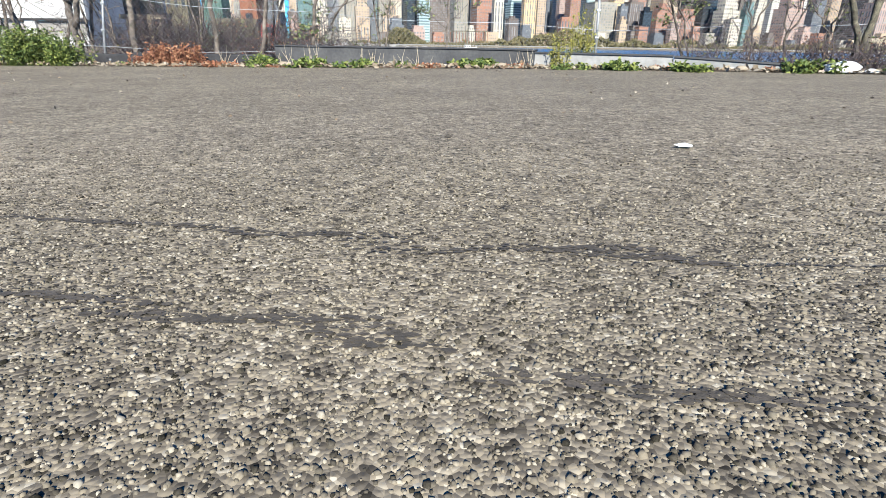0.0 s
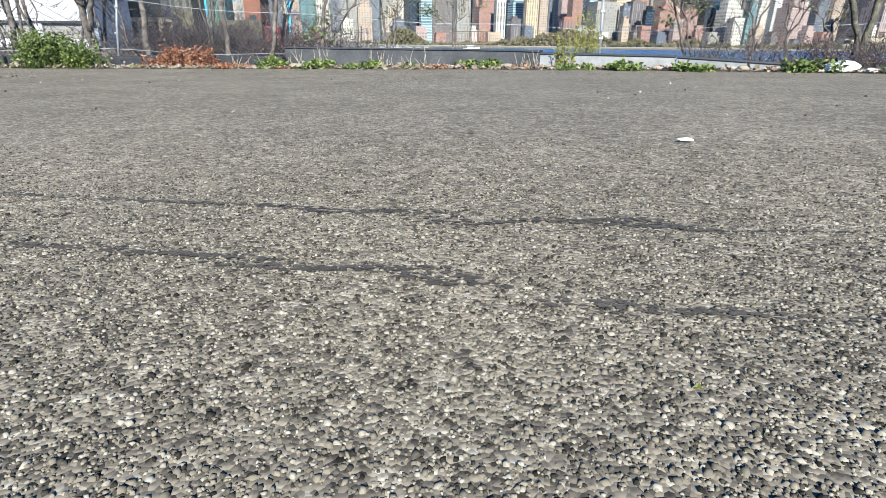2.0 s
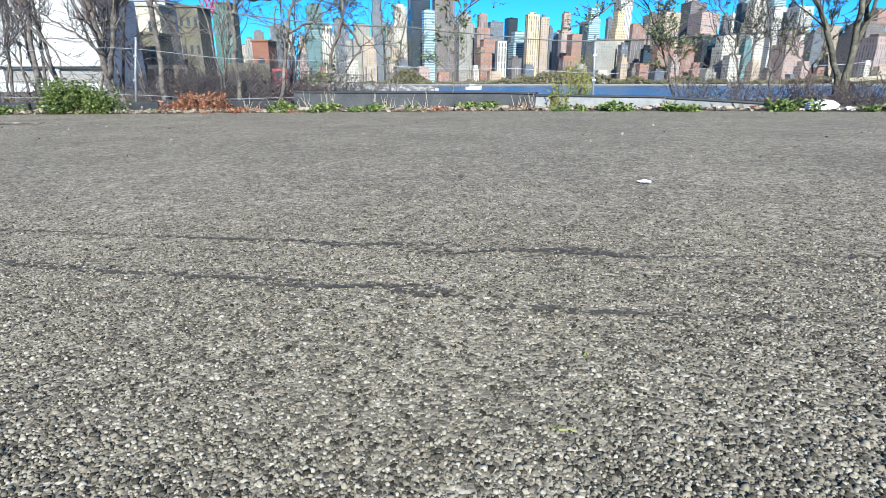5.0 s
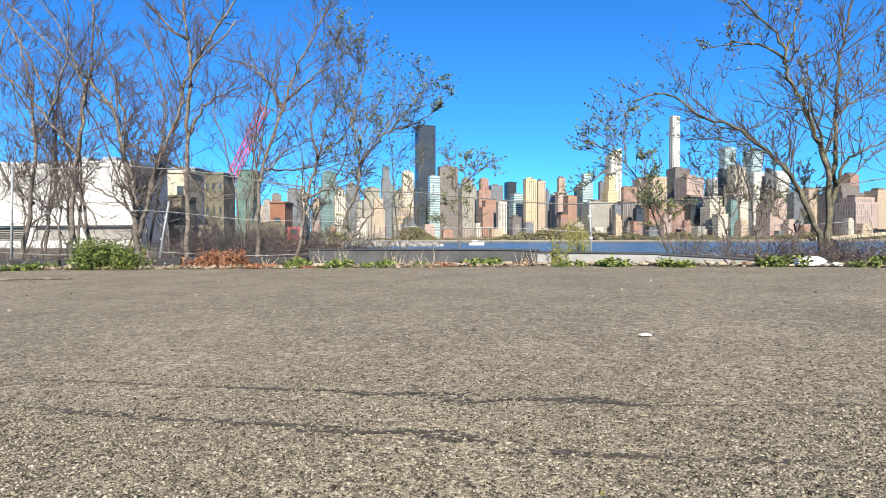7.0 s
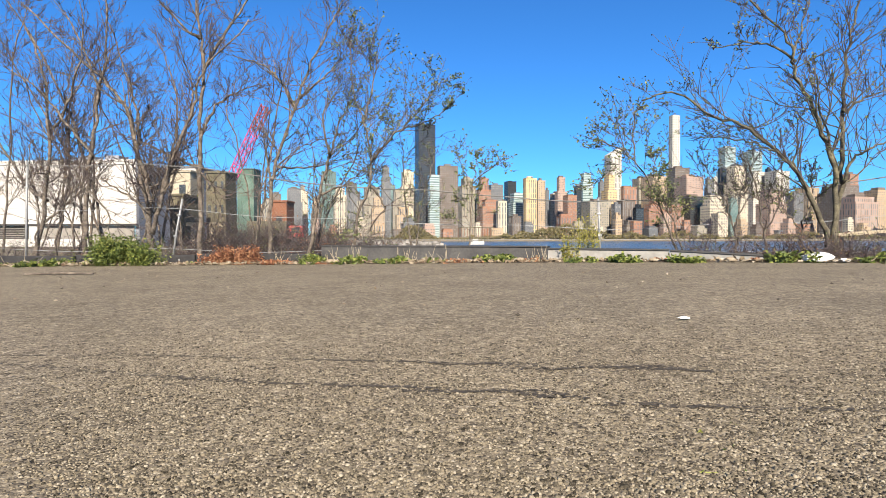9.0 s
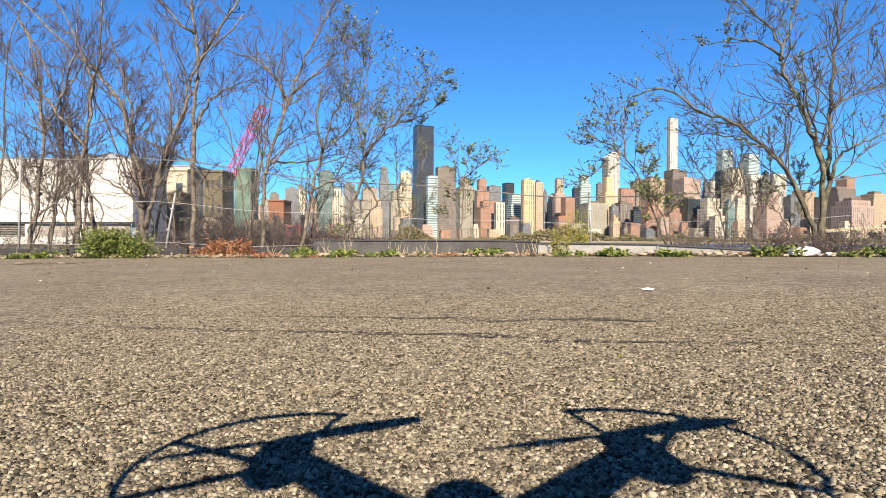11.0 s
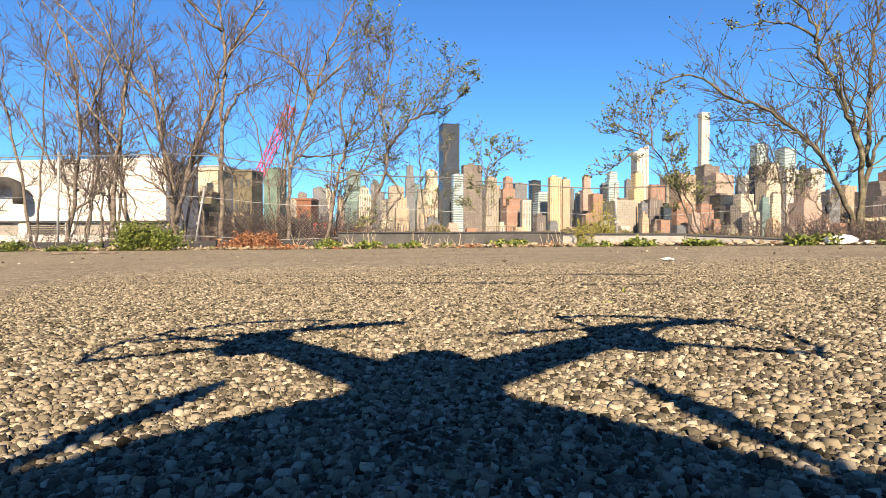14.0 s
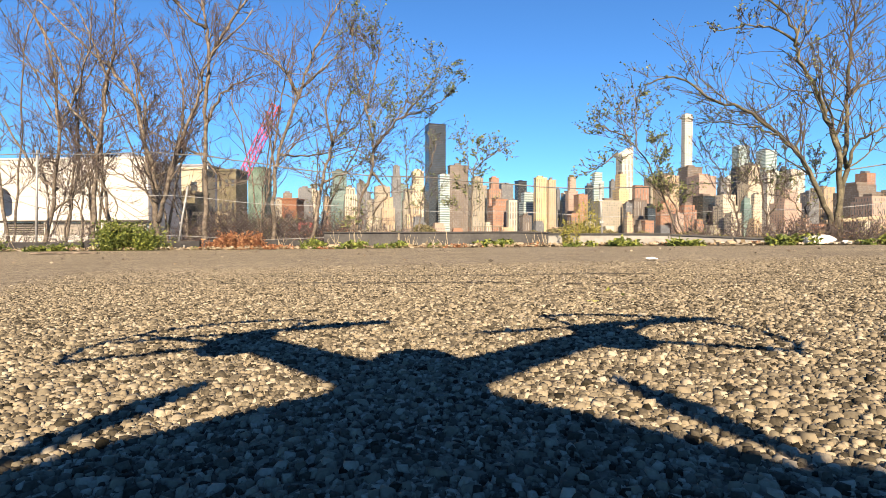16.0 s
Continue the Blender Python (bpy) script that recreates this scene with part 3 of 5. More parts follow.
tree("poplar", "leafy", 12, [
    (0.025, [(3.52, 9.60, 0.05), (3.25, 9.65, 0.74), (2.97, 9.70, 1.45), (2.58, 9.75, 1.96), (2.45, 9.80, 2.58)]),
    (0.020, [(3.58, 9.60, 0.05), (3.29, 9.50, 0.83), (3.02, 9.40, 1.31), (2.94, 9.30, 1.88)]),
    (0.015, [(2.54, 9.60, 1.94), (2.19, 9.75, 2.12), (2.07, 9.90, 2.30)]),
    (0.015, [(2.40, 9.60, 1.64), (2.03, 9.50, 1.38), (1.87, 9.40, 1.28)]),
    (0.015, [(2.74, 9.60, 1.69), (2.72, 9.70, 2.25), (2.79, 9.80, 2.72)])])
tree("poplar", "buds", 13, [
    (0.025, [(4.41, 9.40, 0.03), (4.37, 9.47, 0.63), (4.18, 9.53, 1.12), (3.95, 9.60, 1.62)]),
    (0.025, [(4.94, 9.40, 0.03), (4.75, 9.30, 0.63), (4.60, 9.20, 1.28), (4.28, 9.10, 1.83)]),
    (0.020, [(4.85, 9.40, 0.44), (5.20, 9.55, 1.02), (5.30, 9.70, 1.62)]),
    (0.018, [(4.34, 9.40, 0.53), (4.62, 9.50, 1.02), (5.04, 9.60, 1.12)])])
tree("locust", "buds", 14, [
    (0.085, [(5.65, 8.90, -0.02), (5.43, 8.93, 0.79), (5.14, 8.96, 1.43), (4.80, 8.99, 1.80), (4.28, 9.01, 2.23), (3.76, 9.04, 2.40), (3.27, 9.07, 2.81), (2.69, 9.10, 2.69)]),
    (0.090, [(5.66, 8.90, -0.02), (5.67, 8.88, 1.15), (5.51, 8.87, 1.91), (5.28, 8.85, 2.49), (5.01, 8.83, 3.11), (4.82, 8.82, 3.64), (4.08, 8.80, 4.36)]),
    (0.085, [(5.70, 8.90, -0.02), (5.80, 8.96, 1.24), (5.87, 9.02, 2.16), (5.95, 9.08, 3.08), (6.10, 9.14, 3.91), (6.31, 9.20, 4.85)]),
    (0.050, [(5.78, 8.90, 1.24), (5.87, 8.77, 1.62), (6.11, 8.63, 1.81), (6.66, 8.50, 2.03)]),
    (0.035, [(4.75, 8.90, 1.79), (4.47, 9.03, 1.95), (4.08, 9.17, 2.08), (3.63, 9.30, 2.08)]),
    (0.035, [(5.05, 8.90, 3.22), (4.58, 8.77, 3.45), (4.18, 8.63, 3.45), (3.61, 8.50, 3.31)]),
    (0.030, [(5.00, 8.90, 3.31), (5.29, 9.10, 3.92), (5.54, 9.30, 4.65)]),
    (0.030, [(5.06, 8.90, 1.51), (5.20, 9.05, 2.08), (5.22, 9.20, 2.48)]),
    (0.040, [(5.80, 8.90, 2.40), (6.39, 9.15, 2.72), (7.19, 9.40, 2.96)]),
    (0.035, [(5.71, 8.90, 1.51), (5.32, 8.70, 2.36), (5.11, 8.50, 2.91)])])
tree("locust", "buds", 15, [
    (0.050, [(7.74, 9.60, -0.05), (7.68, 9.65, 0.82), (7.43, 9.70, 1.79), (7.37, 9.75, 2.77), (7.11, 9.80, 3.96)]),
    (0.040, [(7.64, 9.60, 0.81), (7.77, 9.45, 2.03), (7.80, 9.30, 3.38)])])
tree("poplar", "buds", 16, [
    (0.022, [(5.33, 9.20, 0.01), (5.41, 9.27, 0.62), (5.59, 9.33, 1.00), (5.58, 9.40, 1.39)]),
    (0.020, [(5.47, 9.20, -0.01), (5.23, 9.10, 0.53), (4.99, 9.00, 0.80)])])


def sapling(x, y, tall, lean, seed, foliage="bare"):
    rng = random.Random(seed)
    z = land(x, y)
    limbs = []
    for k in range(rng.randint(2, 3)):
        sway = lean + rng.gauss(0, 0.22)
        limbs.append(((0.05 if k == 0 else 0.035) * min(1, 0.25 + tall * 0.12), [(x + 0.05 * k, y, z), (x + sway * tall * 0.25, y + 0.1, z + tall * 0.35), (x + sway * tall * 0.6, y + rng.gauss(0, 0.2), z + tall * 0.7),
                                                 (x + sway * tall * (0.8 + rng.gauss(0, 0.25)), y + rng.gauss(0, 0.3), z + tall * (1 - 0.12 * k))]))
    tree("ash", foliage, seed, limbs)


sapling(-8.9, 11.4, 5.0, -0.12, 42)
sapling(-9.9, 11.6, 5.4, 0.06, 51)
sapling(-7.2, 11.3, 5.4, -0.1, 52)
for k in range(5):
    sapling(-11.4 + 1.25 * k + 0.3 * (k % 2), 10.75 + 0.2 * (k % 3), 2.3 + 0.35 * ((k * 5) % 4), (-0.35, 0.3, -0.15, 0.42)[k % 4], 140 + k)
for x, y, tall, lean, seed in ((-10.7, 11.0, 6.3, -0.05, 160), (-8.3, 11.2, 6.2, -0.2, 161)):
    sapling(x, y, tall, lean, seed)
sapling(-4.9, 11.0, 4.6, 0.1, 163)
sapling(-3.5, 10.7, 3.2, 0.22, 47, "buds")
sapling(-1.4, 10.4, 2.3, 0.15, 49, "buds")
sapling(-12.5, 11.4, 4.5, 0.1, 50)


def brush(x, y, wide, tall, count, seed, label):
    """A tangle of thin bare stems."""
    rng = random.Random(seed)
    thing = anchor("brushwood", (x, y, land(x, y)), label, "bush", "brushwood by the fence")
    t, spots = Tubes(), []
    for k in range(count):
        a = Vector((rng.uniform(-wide, wide), rng.uniform(-0.35, 0.35), -0.06))
        d = Vector((rng.gauss(0, 0.55), rng.gauss(0, 0.35), 1)).normalized()
        l = tall * rng.uniform(0.35, 1.1)
        pts = [a]
        for s in range(4):
            d = (d + Vector((rng.gauss(0, 0.25), rng.gauss(0, 0.2), rng.gauss(-0.08, 0.2)))).normalized()
            pts.append(pts[-1] + d * l / 4)
        t.add(pts, [0.006, 0.005, 0.004, 0.003, 0.002], 4, cap=False)
        for s in range(3):
            q = pts[rng.randint(1, 3)]
            e = q + Vector((rng.gauss(0, 0.16), rng.gauss(0, 0.12), rng.gauss(0.08, 0.12)))
            t.add([q, q.lerp(e, 0.5) + Vector((0, 0, 0.02)), e], [0.0035, 0.003, 0.002], 3, cap=False)
            spots.append(e)
    tagged(part("stem_growth", t.made(), TWIG, thing), kind="stuff")
    tagged(part("foliage", leaves(rng, spots, 0.035), rng.choice((DRY, BUDS, LEAF)), thing), kind="stuff")


for k, (x, y, w, h, n) in enumerate(((-9.6, 10.7, 1.1, 0.9, 130), (-7.9, 10.8, 0.8, 0.7, 90), (-5.6, 10.7, 0.6, 1.0, 80), (-4.7, 10.9, 0.7, 1.3, 120), (-3.9, 10.8, 0.6, 1.1, 110),
                                     (-3.1, 10.6, 0.5, 1.0, 80), (-2.4, 10.5, 0.5, 0.7, 50), (4.6, 8.6, 0.6, 0.65, 90), (5.5, 8.7, 0.5, 0.55, 90), (6.4, 8.8, 0.7, 0.6, 110), (3.9, 9.3, 0.5, 0.9, 60), (-4.4, 12.4, 1.2, 1.5, 200), (-7.0, 12.6, 1.5, 1.2, 150), (-5.6, 11.6, 0.8, 1.5, 160), (-3.6, 11.8, 0.9, 1.3, 170), (-2.2, 11.4, 0.7, 0.9, 110),
                                     (-6.0, 11.2, 0.7, 1.1, 170), (-5.2, 11.0, 0.5, 1.2, 180), (-4.6, 11.3, 0.6, 0.9, 160), (-3.4, 11.0, 0.6, 0.8, 120))):
    brush(x, y, w, h, int(n * (0.8 if x < 2 else 1.1)), k + 60, "tangle of bare brown brushwood behind the fence" if x < 2 else "low tangled thicket around the tree foot")


# ---- weeds, dry stems, litter along the verge ----
def weed_clump(x, y, wide, tall, count, seed, mat=WEED, label="clump of bright green weeds on the verge", size=0.06):
    rng = random.Random(seed)
    thing = anchor("weed_clump", (x, y, land(x, y)), label, "weeds", "weeds on the verge")
    stems, spots = Tubes(), []
    lobes = [(rng.uniform(-0.6, 0.6) * wide, rng.uniform(-0.2, 0.2), rng.uniform(0.45, 1.0), rng.uniform(0.25, 0.5)) for _ in range(6)]
    for k in range(count):
        lx, ly, lh, lw = rng.choice(lobes)
        a = Vector((lx + rng.gauss(0, lw * 0.35) * wide, ly + rng.gauss(0, 0.1), -0.01))
        h = tall * lh * rng.uniform(0.35, 1.0)
        tip = a + Vector((rng.gauss(0, 0.05), rng.gauss(0, 0.05), h))
        stems.add([a, a.lerp(tip, 0.5) + Vector((rng.gauss(0, 0.015), 0, 0)), tip], [0.003, 0.0025, 0.001], 3, cap=False)
        spots += [a.lerp(tip, rng.uniform(0.15, 1)) for _ in range(7)]
    tagged(part("stem_growth", stems.made(), mat, thing), kind="stuff")
    tagged(part("foliage", leaves(rng, spots, size), mat, thing), kind="stuff")


weed_clump(-6.2, 9.05, 0.95, 0.62, 800, 1, label="large bushy clump of bright green weeds", size=0.048)
weed_clump(-7.75, 8.95, 0.35, 0.18, 110, 2)
weed_clump(-9.3, 9.0, 0.5, 0.24, 160, 22)
weed_clump(-2.92, 8.95, 0.22, 0.22, 90, 3)
weed_clump(-2.2, 8.95, 0.3, 0.17, 110, 4)
weed_clump(-1.5, 8.9, 0.32, 0.14, 110, 5)
weed_clump(0.25, 8.85, 0.4, 0.16, 150, 6)
weed_clump(1.5, 8.6, 0.3, 0.1, 90, 7)
weed_clump(2.25, 8.35, 0.34, 0.17, 130, 8)
weed_clump(3.05, 7.98, 0.35, 0.13, 130, 9)
weed_clump(4.2, 7.8, 0.42, 0.2, 170, 10)
weed_clump(5.6, 7.35, 0.4, 0.17, 150, 11)
weed_clump(6.5, 7.1, 0.5, 0.2, 180, 12)
rng_w = random.Random(77)
for k in range(16):
    wx = -9.0 + 1.0 * k + rng_w.uniform(-0.3, 0.3)
    weed_clump(wx, edge_y(wx) + rng_w.uniform(0.12, 0.3), rng_w.uniform(0.16, 0.3), rng_w.uniform(0.05, 0.11), 45, 100 + k, rng_w.choice((WEED, WEED, DRY)), "low straggling weeds among dead leaves", 0.045)
weed_clump(-4.4, 9.15, 0.66, 0.42, 460, 13, DRY, "heap of rust-brown dry stems and leaves", 0.045)
weed_clump(-3.4, 8.95, 0.5, 0.1, 120, 14, DRY, "scatter of rust-brown dead leaves", 0.05)
weed_clump(0.35 * -2, 8.95, 0.5, 0.08, 110, 15, DRY, "scatter of rust-brown dead leaves", 0.05)
weed_clump(1.5, 9.0, 0.2, 0.75, 55, 16, SHOOT, "slim yellow-green sapling shoots by the wall", 0.04)
weed_clump(1.85, 9.35, 0.26, 1.05, 75, 17, SHOOT, "slim yellow-green sapling shoots by the wall", 0.04)


def dry_stalks(x, y, wide, tall, count, seed):
    rng = random.Random(seed)
    thing = anchor("dry_stalks", (x, y, land(x, y)), "pale straw-coloured dead stalks standing on the verge", "dead grass", "dead stalks")
    for k in range(count):
        a = Vector((rng.uniform(-wide, wide), rng.uniform(-0.12, 0.12), -0.01))
        tip = a + Vector((rng.gauss(0, 0.07), rng.gauss(0, 0.03), tall * rng.uniform(0.35, 1)))
        part("stalk", Tubes().add([a, a.lerp(tip, 0.5) + Vector((rng.gauss(0, 0.015), 0, 0)), tip], [0.005, 0.004, 0.002], 4).made(), STRAW, thing)


dry_stalks(-0.95, 9.15, 0.5, 0.33, 26, 1)
dry_stalks(-2.55, 9.2, 0.35, 0.36, 16, 2)
dry_stalks(0.9, 9.05, 0.2, 0.3, 8, 3)
dry_stalks(-3.4, 9.2, 0.3, 0.34, 10, 4)
dry_stalks(-8.6, 9.2, 0.5, 0.25, 12, 5)

rng = random.Random(9)
lit_v, lit_f = [], []
for k in range(4200):
    x = rng.uniform(-12, 8)
    y = edge_y(x) + abs(rng.gauss(0, 0.3)) - 0.16
    spot = (x, y, land(x, y) + 0.03)
    a, b = leaves(rng, [spot], rng.choice((0.03, 0.04, 0.06, 0.09)), 0.25)
    lit_f += [tuple(i + len(lit_v) for i in q) for q in b]
    lit_v += a
tagged(part("leaf_litter", (lit_v, lit_f), LITTER), "pale dead leaves and scraps along the verge", "leaf litter", kind="stuff")


def lump(name, at, size, mat, label, category, seed, group=""):
    """A rounded, uneven lump."""
    bm = bmesh.new()
    bmesh.ops.create_icosphere(bm, subdivisions=3, radius=1)
    for v in bm.verts:
        v.co *= 1 + 0.28 * noise.noise(v.co * 1.7 + Vector((seed, 0, 0))) + 0.1 * noise.noise(v.co * 5 + Vector((0, seed, 0)))
        v.co = Vector((v.co.x * size[0], v.co.y * size[1], max(v.co.z, -0.5) * size[2]))
    ob = part(name, bm, mat, smooth=True)
    ob.location = (at[0], at[1], land(at[0], at[1]) + size[2] * 0.42 + 0.02)
    return tagged(ob, label, category, group)


lump("plastic_bag", (4.62, 7.62), (0.23, 0.12, 0.085), WHITE_BAG, "crumpled white plastic bag lying in weeds", "bag", 3)
lump("rag", (4.86, 7.45), (0.07, 0.05, 0.03), WHITE_BAG, "small crumpled white scrap beside the bag", "litter", 8)
for k, (x, y, s) in enumerate(((-2.62, 8.95, 0.05), (-2.05, 8.9, 0.04), (-4.9, 9.0, 0.05), (-0.1, 8.75, 0.045), (-7.1, 9.0, 0.06), (-8.2, 9.0, 0.06), (0.62, 8.75, 0.05), (2.6, 8.25, 0.04), (3.6, 7.95, 0.05))):
    lump("stone", (x, y), (s * 1.5, s, s * 0.8), LITTER, "pale rubble stone on the verge", "stone", k, "rubble stones")


# ---- things behind the fence ----
def yard_frame():
    """Two rails on posts with a diagonal brace, standing just behind the fence."""
    thing = anchor("timber_frame", (-6.66, 12.4, land(-6.66, 12.4)), "weathered pale timber frame with crossbeams and a brace", "frame")
    for x in (-0.34, 0.12):
        part("upright", boxed(x - 0.045, x + 0.045, -0.045, 0.045, -0.1, 0.8, 0.008), STRAW, thing)
        part("foot", boxed(x - 0.12, x + 0.12, -0.08, 0.08, -0.05, 0.07, 0.008), STRAW, thing)
    part("crossbeam", boxed(-0.5, 0.52, -0.05, 0.05, 0.803, 0.89, 0.008), STRAW, thing)
    part("crossbeam", boxed(-0.44, 0.2, 0.048, 0.1, 0.4, 0.47, 0.008), STRAW, thing)
    part("brace", Tubes().add([(0.14, 0, 0.45), (0.42, 0, 0.805)], [0.032, 0.032], 6).made(), STRAW, thing)


def warehouse():
    g = land(-37, 45)
    thing = anchor("warehouse", (0, 45, g), "white flat-roofed warehouse with shuttered bays", "warehouse")
    part("front_wall", boxed(-75, -30.5, 0, 0.4, 1.8 - g, 7.45 - g, 0.02), WHITE_WALL, thing)
    part("side_wall", boxed(-30.9, -30.5, 0.41, 5.2, -0.3, 7.45 - g, 0.02), GREY_WALL, thing)
    part("roof", boxed(-75, -30.6, 0.41, 5.2, 6.95 - g, 7.25 - g), GREY_WALL, thing)
    part("parapet", boxed(-75.1, -30.4, -0.08, 0.45, 7.45 - g, 7.63 - g, 0.03), WHITE_WALL, thing)
    part("plinth", boxed(-75, -30.5, 0.02, 0.4, -0.3, 0.7), WHITE_WALL, thing)
    for k in range(9):
        x = -74.5 + 4.9 * k
        bay = part("pier", boxed(x - 0.45, x + 0.45, -0.02, 0.42, 0.7, 1.797 - g), WHITE_WALL, thing)
        # Every third panel stands for an open bay, its shade put into the near-black colour.
        shut = part("shutter", boxed(x + 0.47, x + 4.43, 0.22, 0.3, 0.7, 1.7 - g), SHUTTER if k % 3 else DARK_OPEN, thing)
        for j in range(5):
            part("rib", boxed(x + 0.5, x + 4.4, 0.19, 0.22, 0.78 + 0.21 * j, 0.84 + 0.21 * j), SHUTTER, shut)
    duct = Tubes().add([(-50, -1.3, 5.6), (-45.2, -1.3, 5.6), (-44.4, -1.3, 5.3), (-44.1, -1.3, 4.6), (-44.1, -1.3, 3.6)], [0.5] * 5, 8)
    part("duct", duct.made(), DARK_OPEN, thing, "dark curved duct on the facade", True)
    part("duct_bracket", boxed(-46, -45.6, -1.3, 0.05, 5.4, 5.7), DARK_OPEN, thing)
    for x in (-34.2, -36.8):
        part("roof_unit", boxed(x - 0.7, x + 0.7, 2, 3.4, 7.25 - g, 8.35 - g, 0.05), GREY_WALL, thing)
    # Thin dark strip along the lower edge of the white wall.
    part("dark_strip", boxed(-75, -30.45, -0.12, -0.0, 1.7 - g, 1.86 - g), DARK_OPEN, thing)


def shed(name, x0, x1, y, depth, z1, front, side, label, category, floors=2, cols=4):
    g = land((x0 + x1) / 2, y)
    thing = anchor(name, (0, y, g), label, category)
    h = z1 - g
    part("front_wall", boxed(x0, x1, 0, 0.3, -0.3, h), front, thing)
    part("side_wall", boxed(x1 - 0.3, x1, 0.31, depth, -0.3, h), side, thing)
    part("roof", boxed(x0 - 0.15, x1 + 0.15, -0.15, depth, h, h + 0.25, 0.04), side, thing)
    for r in range(floors):
        for c in range(cols):
            wx = x0 + (x1 - x0) * (c + 0.5) / cols
            wz = h * (r + 0.5) / floors
            w, t = (x1 - x0) / cols * 0.2, h / floors * 0.16
            win = part("window", boxed(wx - w, wx + w, -0.03, 0.05, wz - t, wz + t), GLASS_DARK, thing)
            part("sill", boxed(wx - w - 0.08, wx + w + 0.08, -0.1, 0.02, wz - t - 0.12, wz - t), front, win)
    return thing


def truck(x, y, mat, label, seed):
    g = land(x, y)
    thing = anchor("truck", (x, y, g), label, "truck", "parked trucks", 8)
    part("cargo_box", boxed(-2.2, 2.2, -1, 1, 0.95, 2.7, 0.06), GREY_WALL if seed else BROWN_WALL, thing)
    cab = part("cab", boxed(2.35, 4.0, -0.98, 0.98, 0.55, 2.2, 0.18), mat, thing)
    part("windscreen", boxed(2.7, 3.6, -1.0, -0.97, 1.35, 1.95), GLASS_DARK, cab)
    part("chassis", boxed(-2.2, 3.9, -0.6, 0.6, 0.55, 0.94), DARK_BEAM, thing)
    for wx in (-1.5, 3.1):
        for wy in (-0.9, 0.9):
            part("wheel", Tubes().add([(wx, wy - 0.14, 0.45), (wx, wy + 0.14, 0.45)], [0.45, 0.45], 16).made(), TYRE, thing)


yard_frame()
warehouse()
shed("annex", -43.5, -38.7, 70, 12, 10.4, WHITE_WALL, GREY_WALL, "white annex building behind the warehouse", "building", 2, 1)
# Block added for the dark opening under the cream workshop, its darkness put into the colour.
shed("dark_opening_block", -34.9, -31.9, 55, 3, 5.2, BROWN_WALL, BROWN_WALL, "low dark brown block standing in for a dark opening below the workshop", "shed", 1, 3)
shed("workshop", -36.6, -32.8, 58, 3, 8.2, CREAM_WALL, CREAM_WALL, "cream-rendered workshop with dark openings", "building", 2, 2)
shed("workshop", -32.8, -30.4, 61.5, 3, 8.5, BROWN_WALL, BROWN_WALL, "dark brown clad workshop block", "building", 3, 3)
shed("brick_hut", -28.1, -26.0, 70, 3, 5.6, ORANGE_BRICK, ORANGE_BRICK, "small orange brick hut with a dark opening", "hut", 1, 1)
shed("netted_building", -55.5, -51.5, 118, 4, 16.8, NETTING, NETTING, "half-built block wrapped in green netting", "building", 0, 0)
truck(-23.6, 58, RED_PAINT, "red-cabbed truck parked in the yard", 0)
truck(-17.5, 52, WHITE_WALL, "white-cabbed grey box truck parked in the yard", 1)


def crane():
    """A lattice boom leaning up from its cab."""
    g = land(-49, 96)
    thing = anchor("crane", (-51.4, 96, g), "crawler crane with a red and magenta lattice boom", "crane")
    part("tracks", boxed(-2, 2, -1.6, 1.6, -0.2, 1.0, 0.25), DARK_BEAM, thing)
    part("cab", boxed(-1.6, 1.4, -1.3, 1.3, 1.0, 3.4, 0.12), RED_PAINT, thing)
    a, b = Vector((0.6, 0, 3.0)), Vector((12.0, 0, 25.7))
    d = (b - a).normalized()
    side = Vector((d.z, 0, -d.x))
    bays, w = 20, 0.68
    for lo, hi, mat in ((0, 10, PINK_PAINT), (10, 16, PINK_PAINT), (16, 20, RED_PAINT)):
        boom = Tubes()
        for sx in (-w, w):
            for sy in (-w, w):
                boom.add([a + (b - a) * k / bays + side * sx + Vector((0, sy, 0)) for k in (lo, hi)], [0.11, 0.11], 6)
        for k in range(lo, hi):
            for sy in (-w, w):
                s = 1 if k % 2 else -1
                boom.add([a + (b - a) * k / bays + side * w * s + Vector((0, sy, 0)), a + (b - a) * (k + 1) / bays - side * w * s + Vector((0, sy, 0))], [0.08, 0.08], 5)
            for sx in (-w, w):
                s = 1 if k % 2 else -1
                boom.add([a + (b - a) * k / bays + side * sx + Vector((0, w * s, 0)), a + (b - a) * (k + 1) / bays + side * sx - Vector((0, w * s, 0))], [0.08, 0.08], 5)
        part("boom_section", boom.made(), mat, thing)
    part("hook_line", Tubes().add([b, b - Vector((0, 0, 9))], [0.04, 0.04], 5).made(), DARK_BEAM, thing)


crane()


def jetty():
    thing = anchor("jetty", (-50, 250, WATER_Z), "low pale rubble jetty reaching into the river", "jetty")
    rng = random.Random(2)
    v, f = [], []
    for k in range(500):
        x, y = rng.uniform(-45, 34), rng.uniform(-3, 3)
        s = rng.uniform(0.5, 1.1)
        h = (5.6 - 0.04 * (x + 45)) * (1 - abs(y) / 4) * rng.uniform(0.6, 1)
        n = len(v)
        v += [(x + sx * s * rng.uniform(0.7, 1.2), y + sy * s, sz * h - 0.4 * (sz == 0)) for sz in (0, 1) for sx, sy in ((-1, -1), (1, -1), (1, 1), (-1, 1))]
        f += [(n + 3, n + 2, n + 1, n), (n + 4, n + 5, n + 6, n + 7), (n, n + 1, n + 5, n + 4), (n + 1, n + 2, n + 6, n + 5), (n + 2, n + 3, n + 7, n + 6), (n + 3, n, n + 4, n + 7)]
    part("rubble", (v, f), PIER, thing)


jetty()


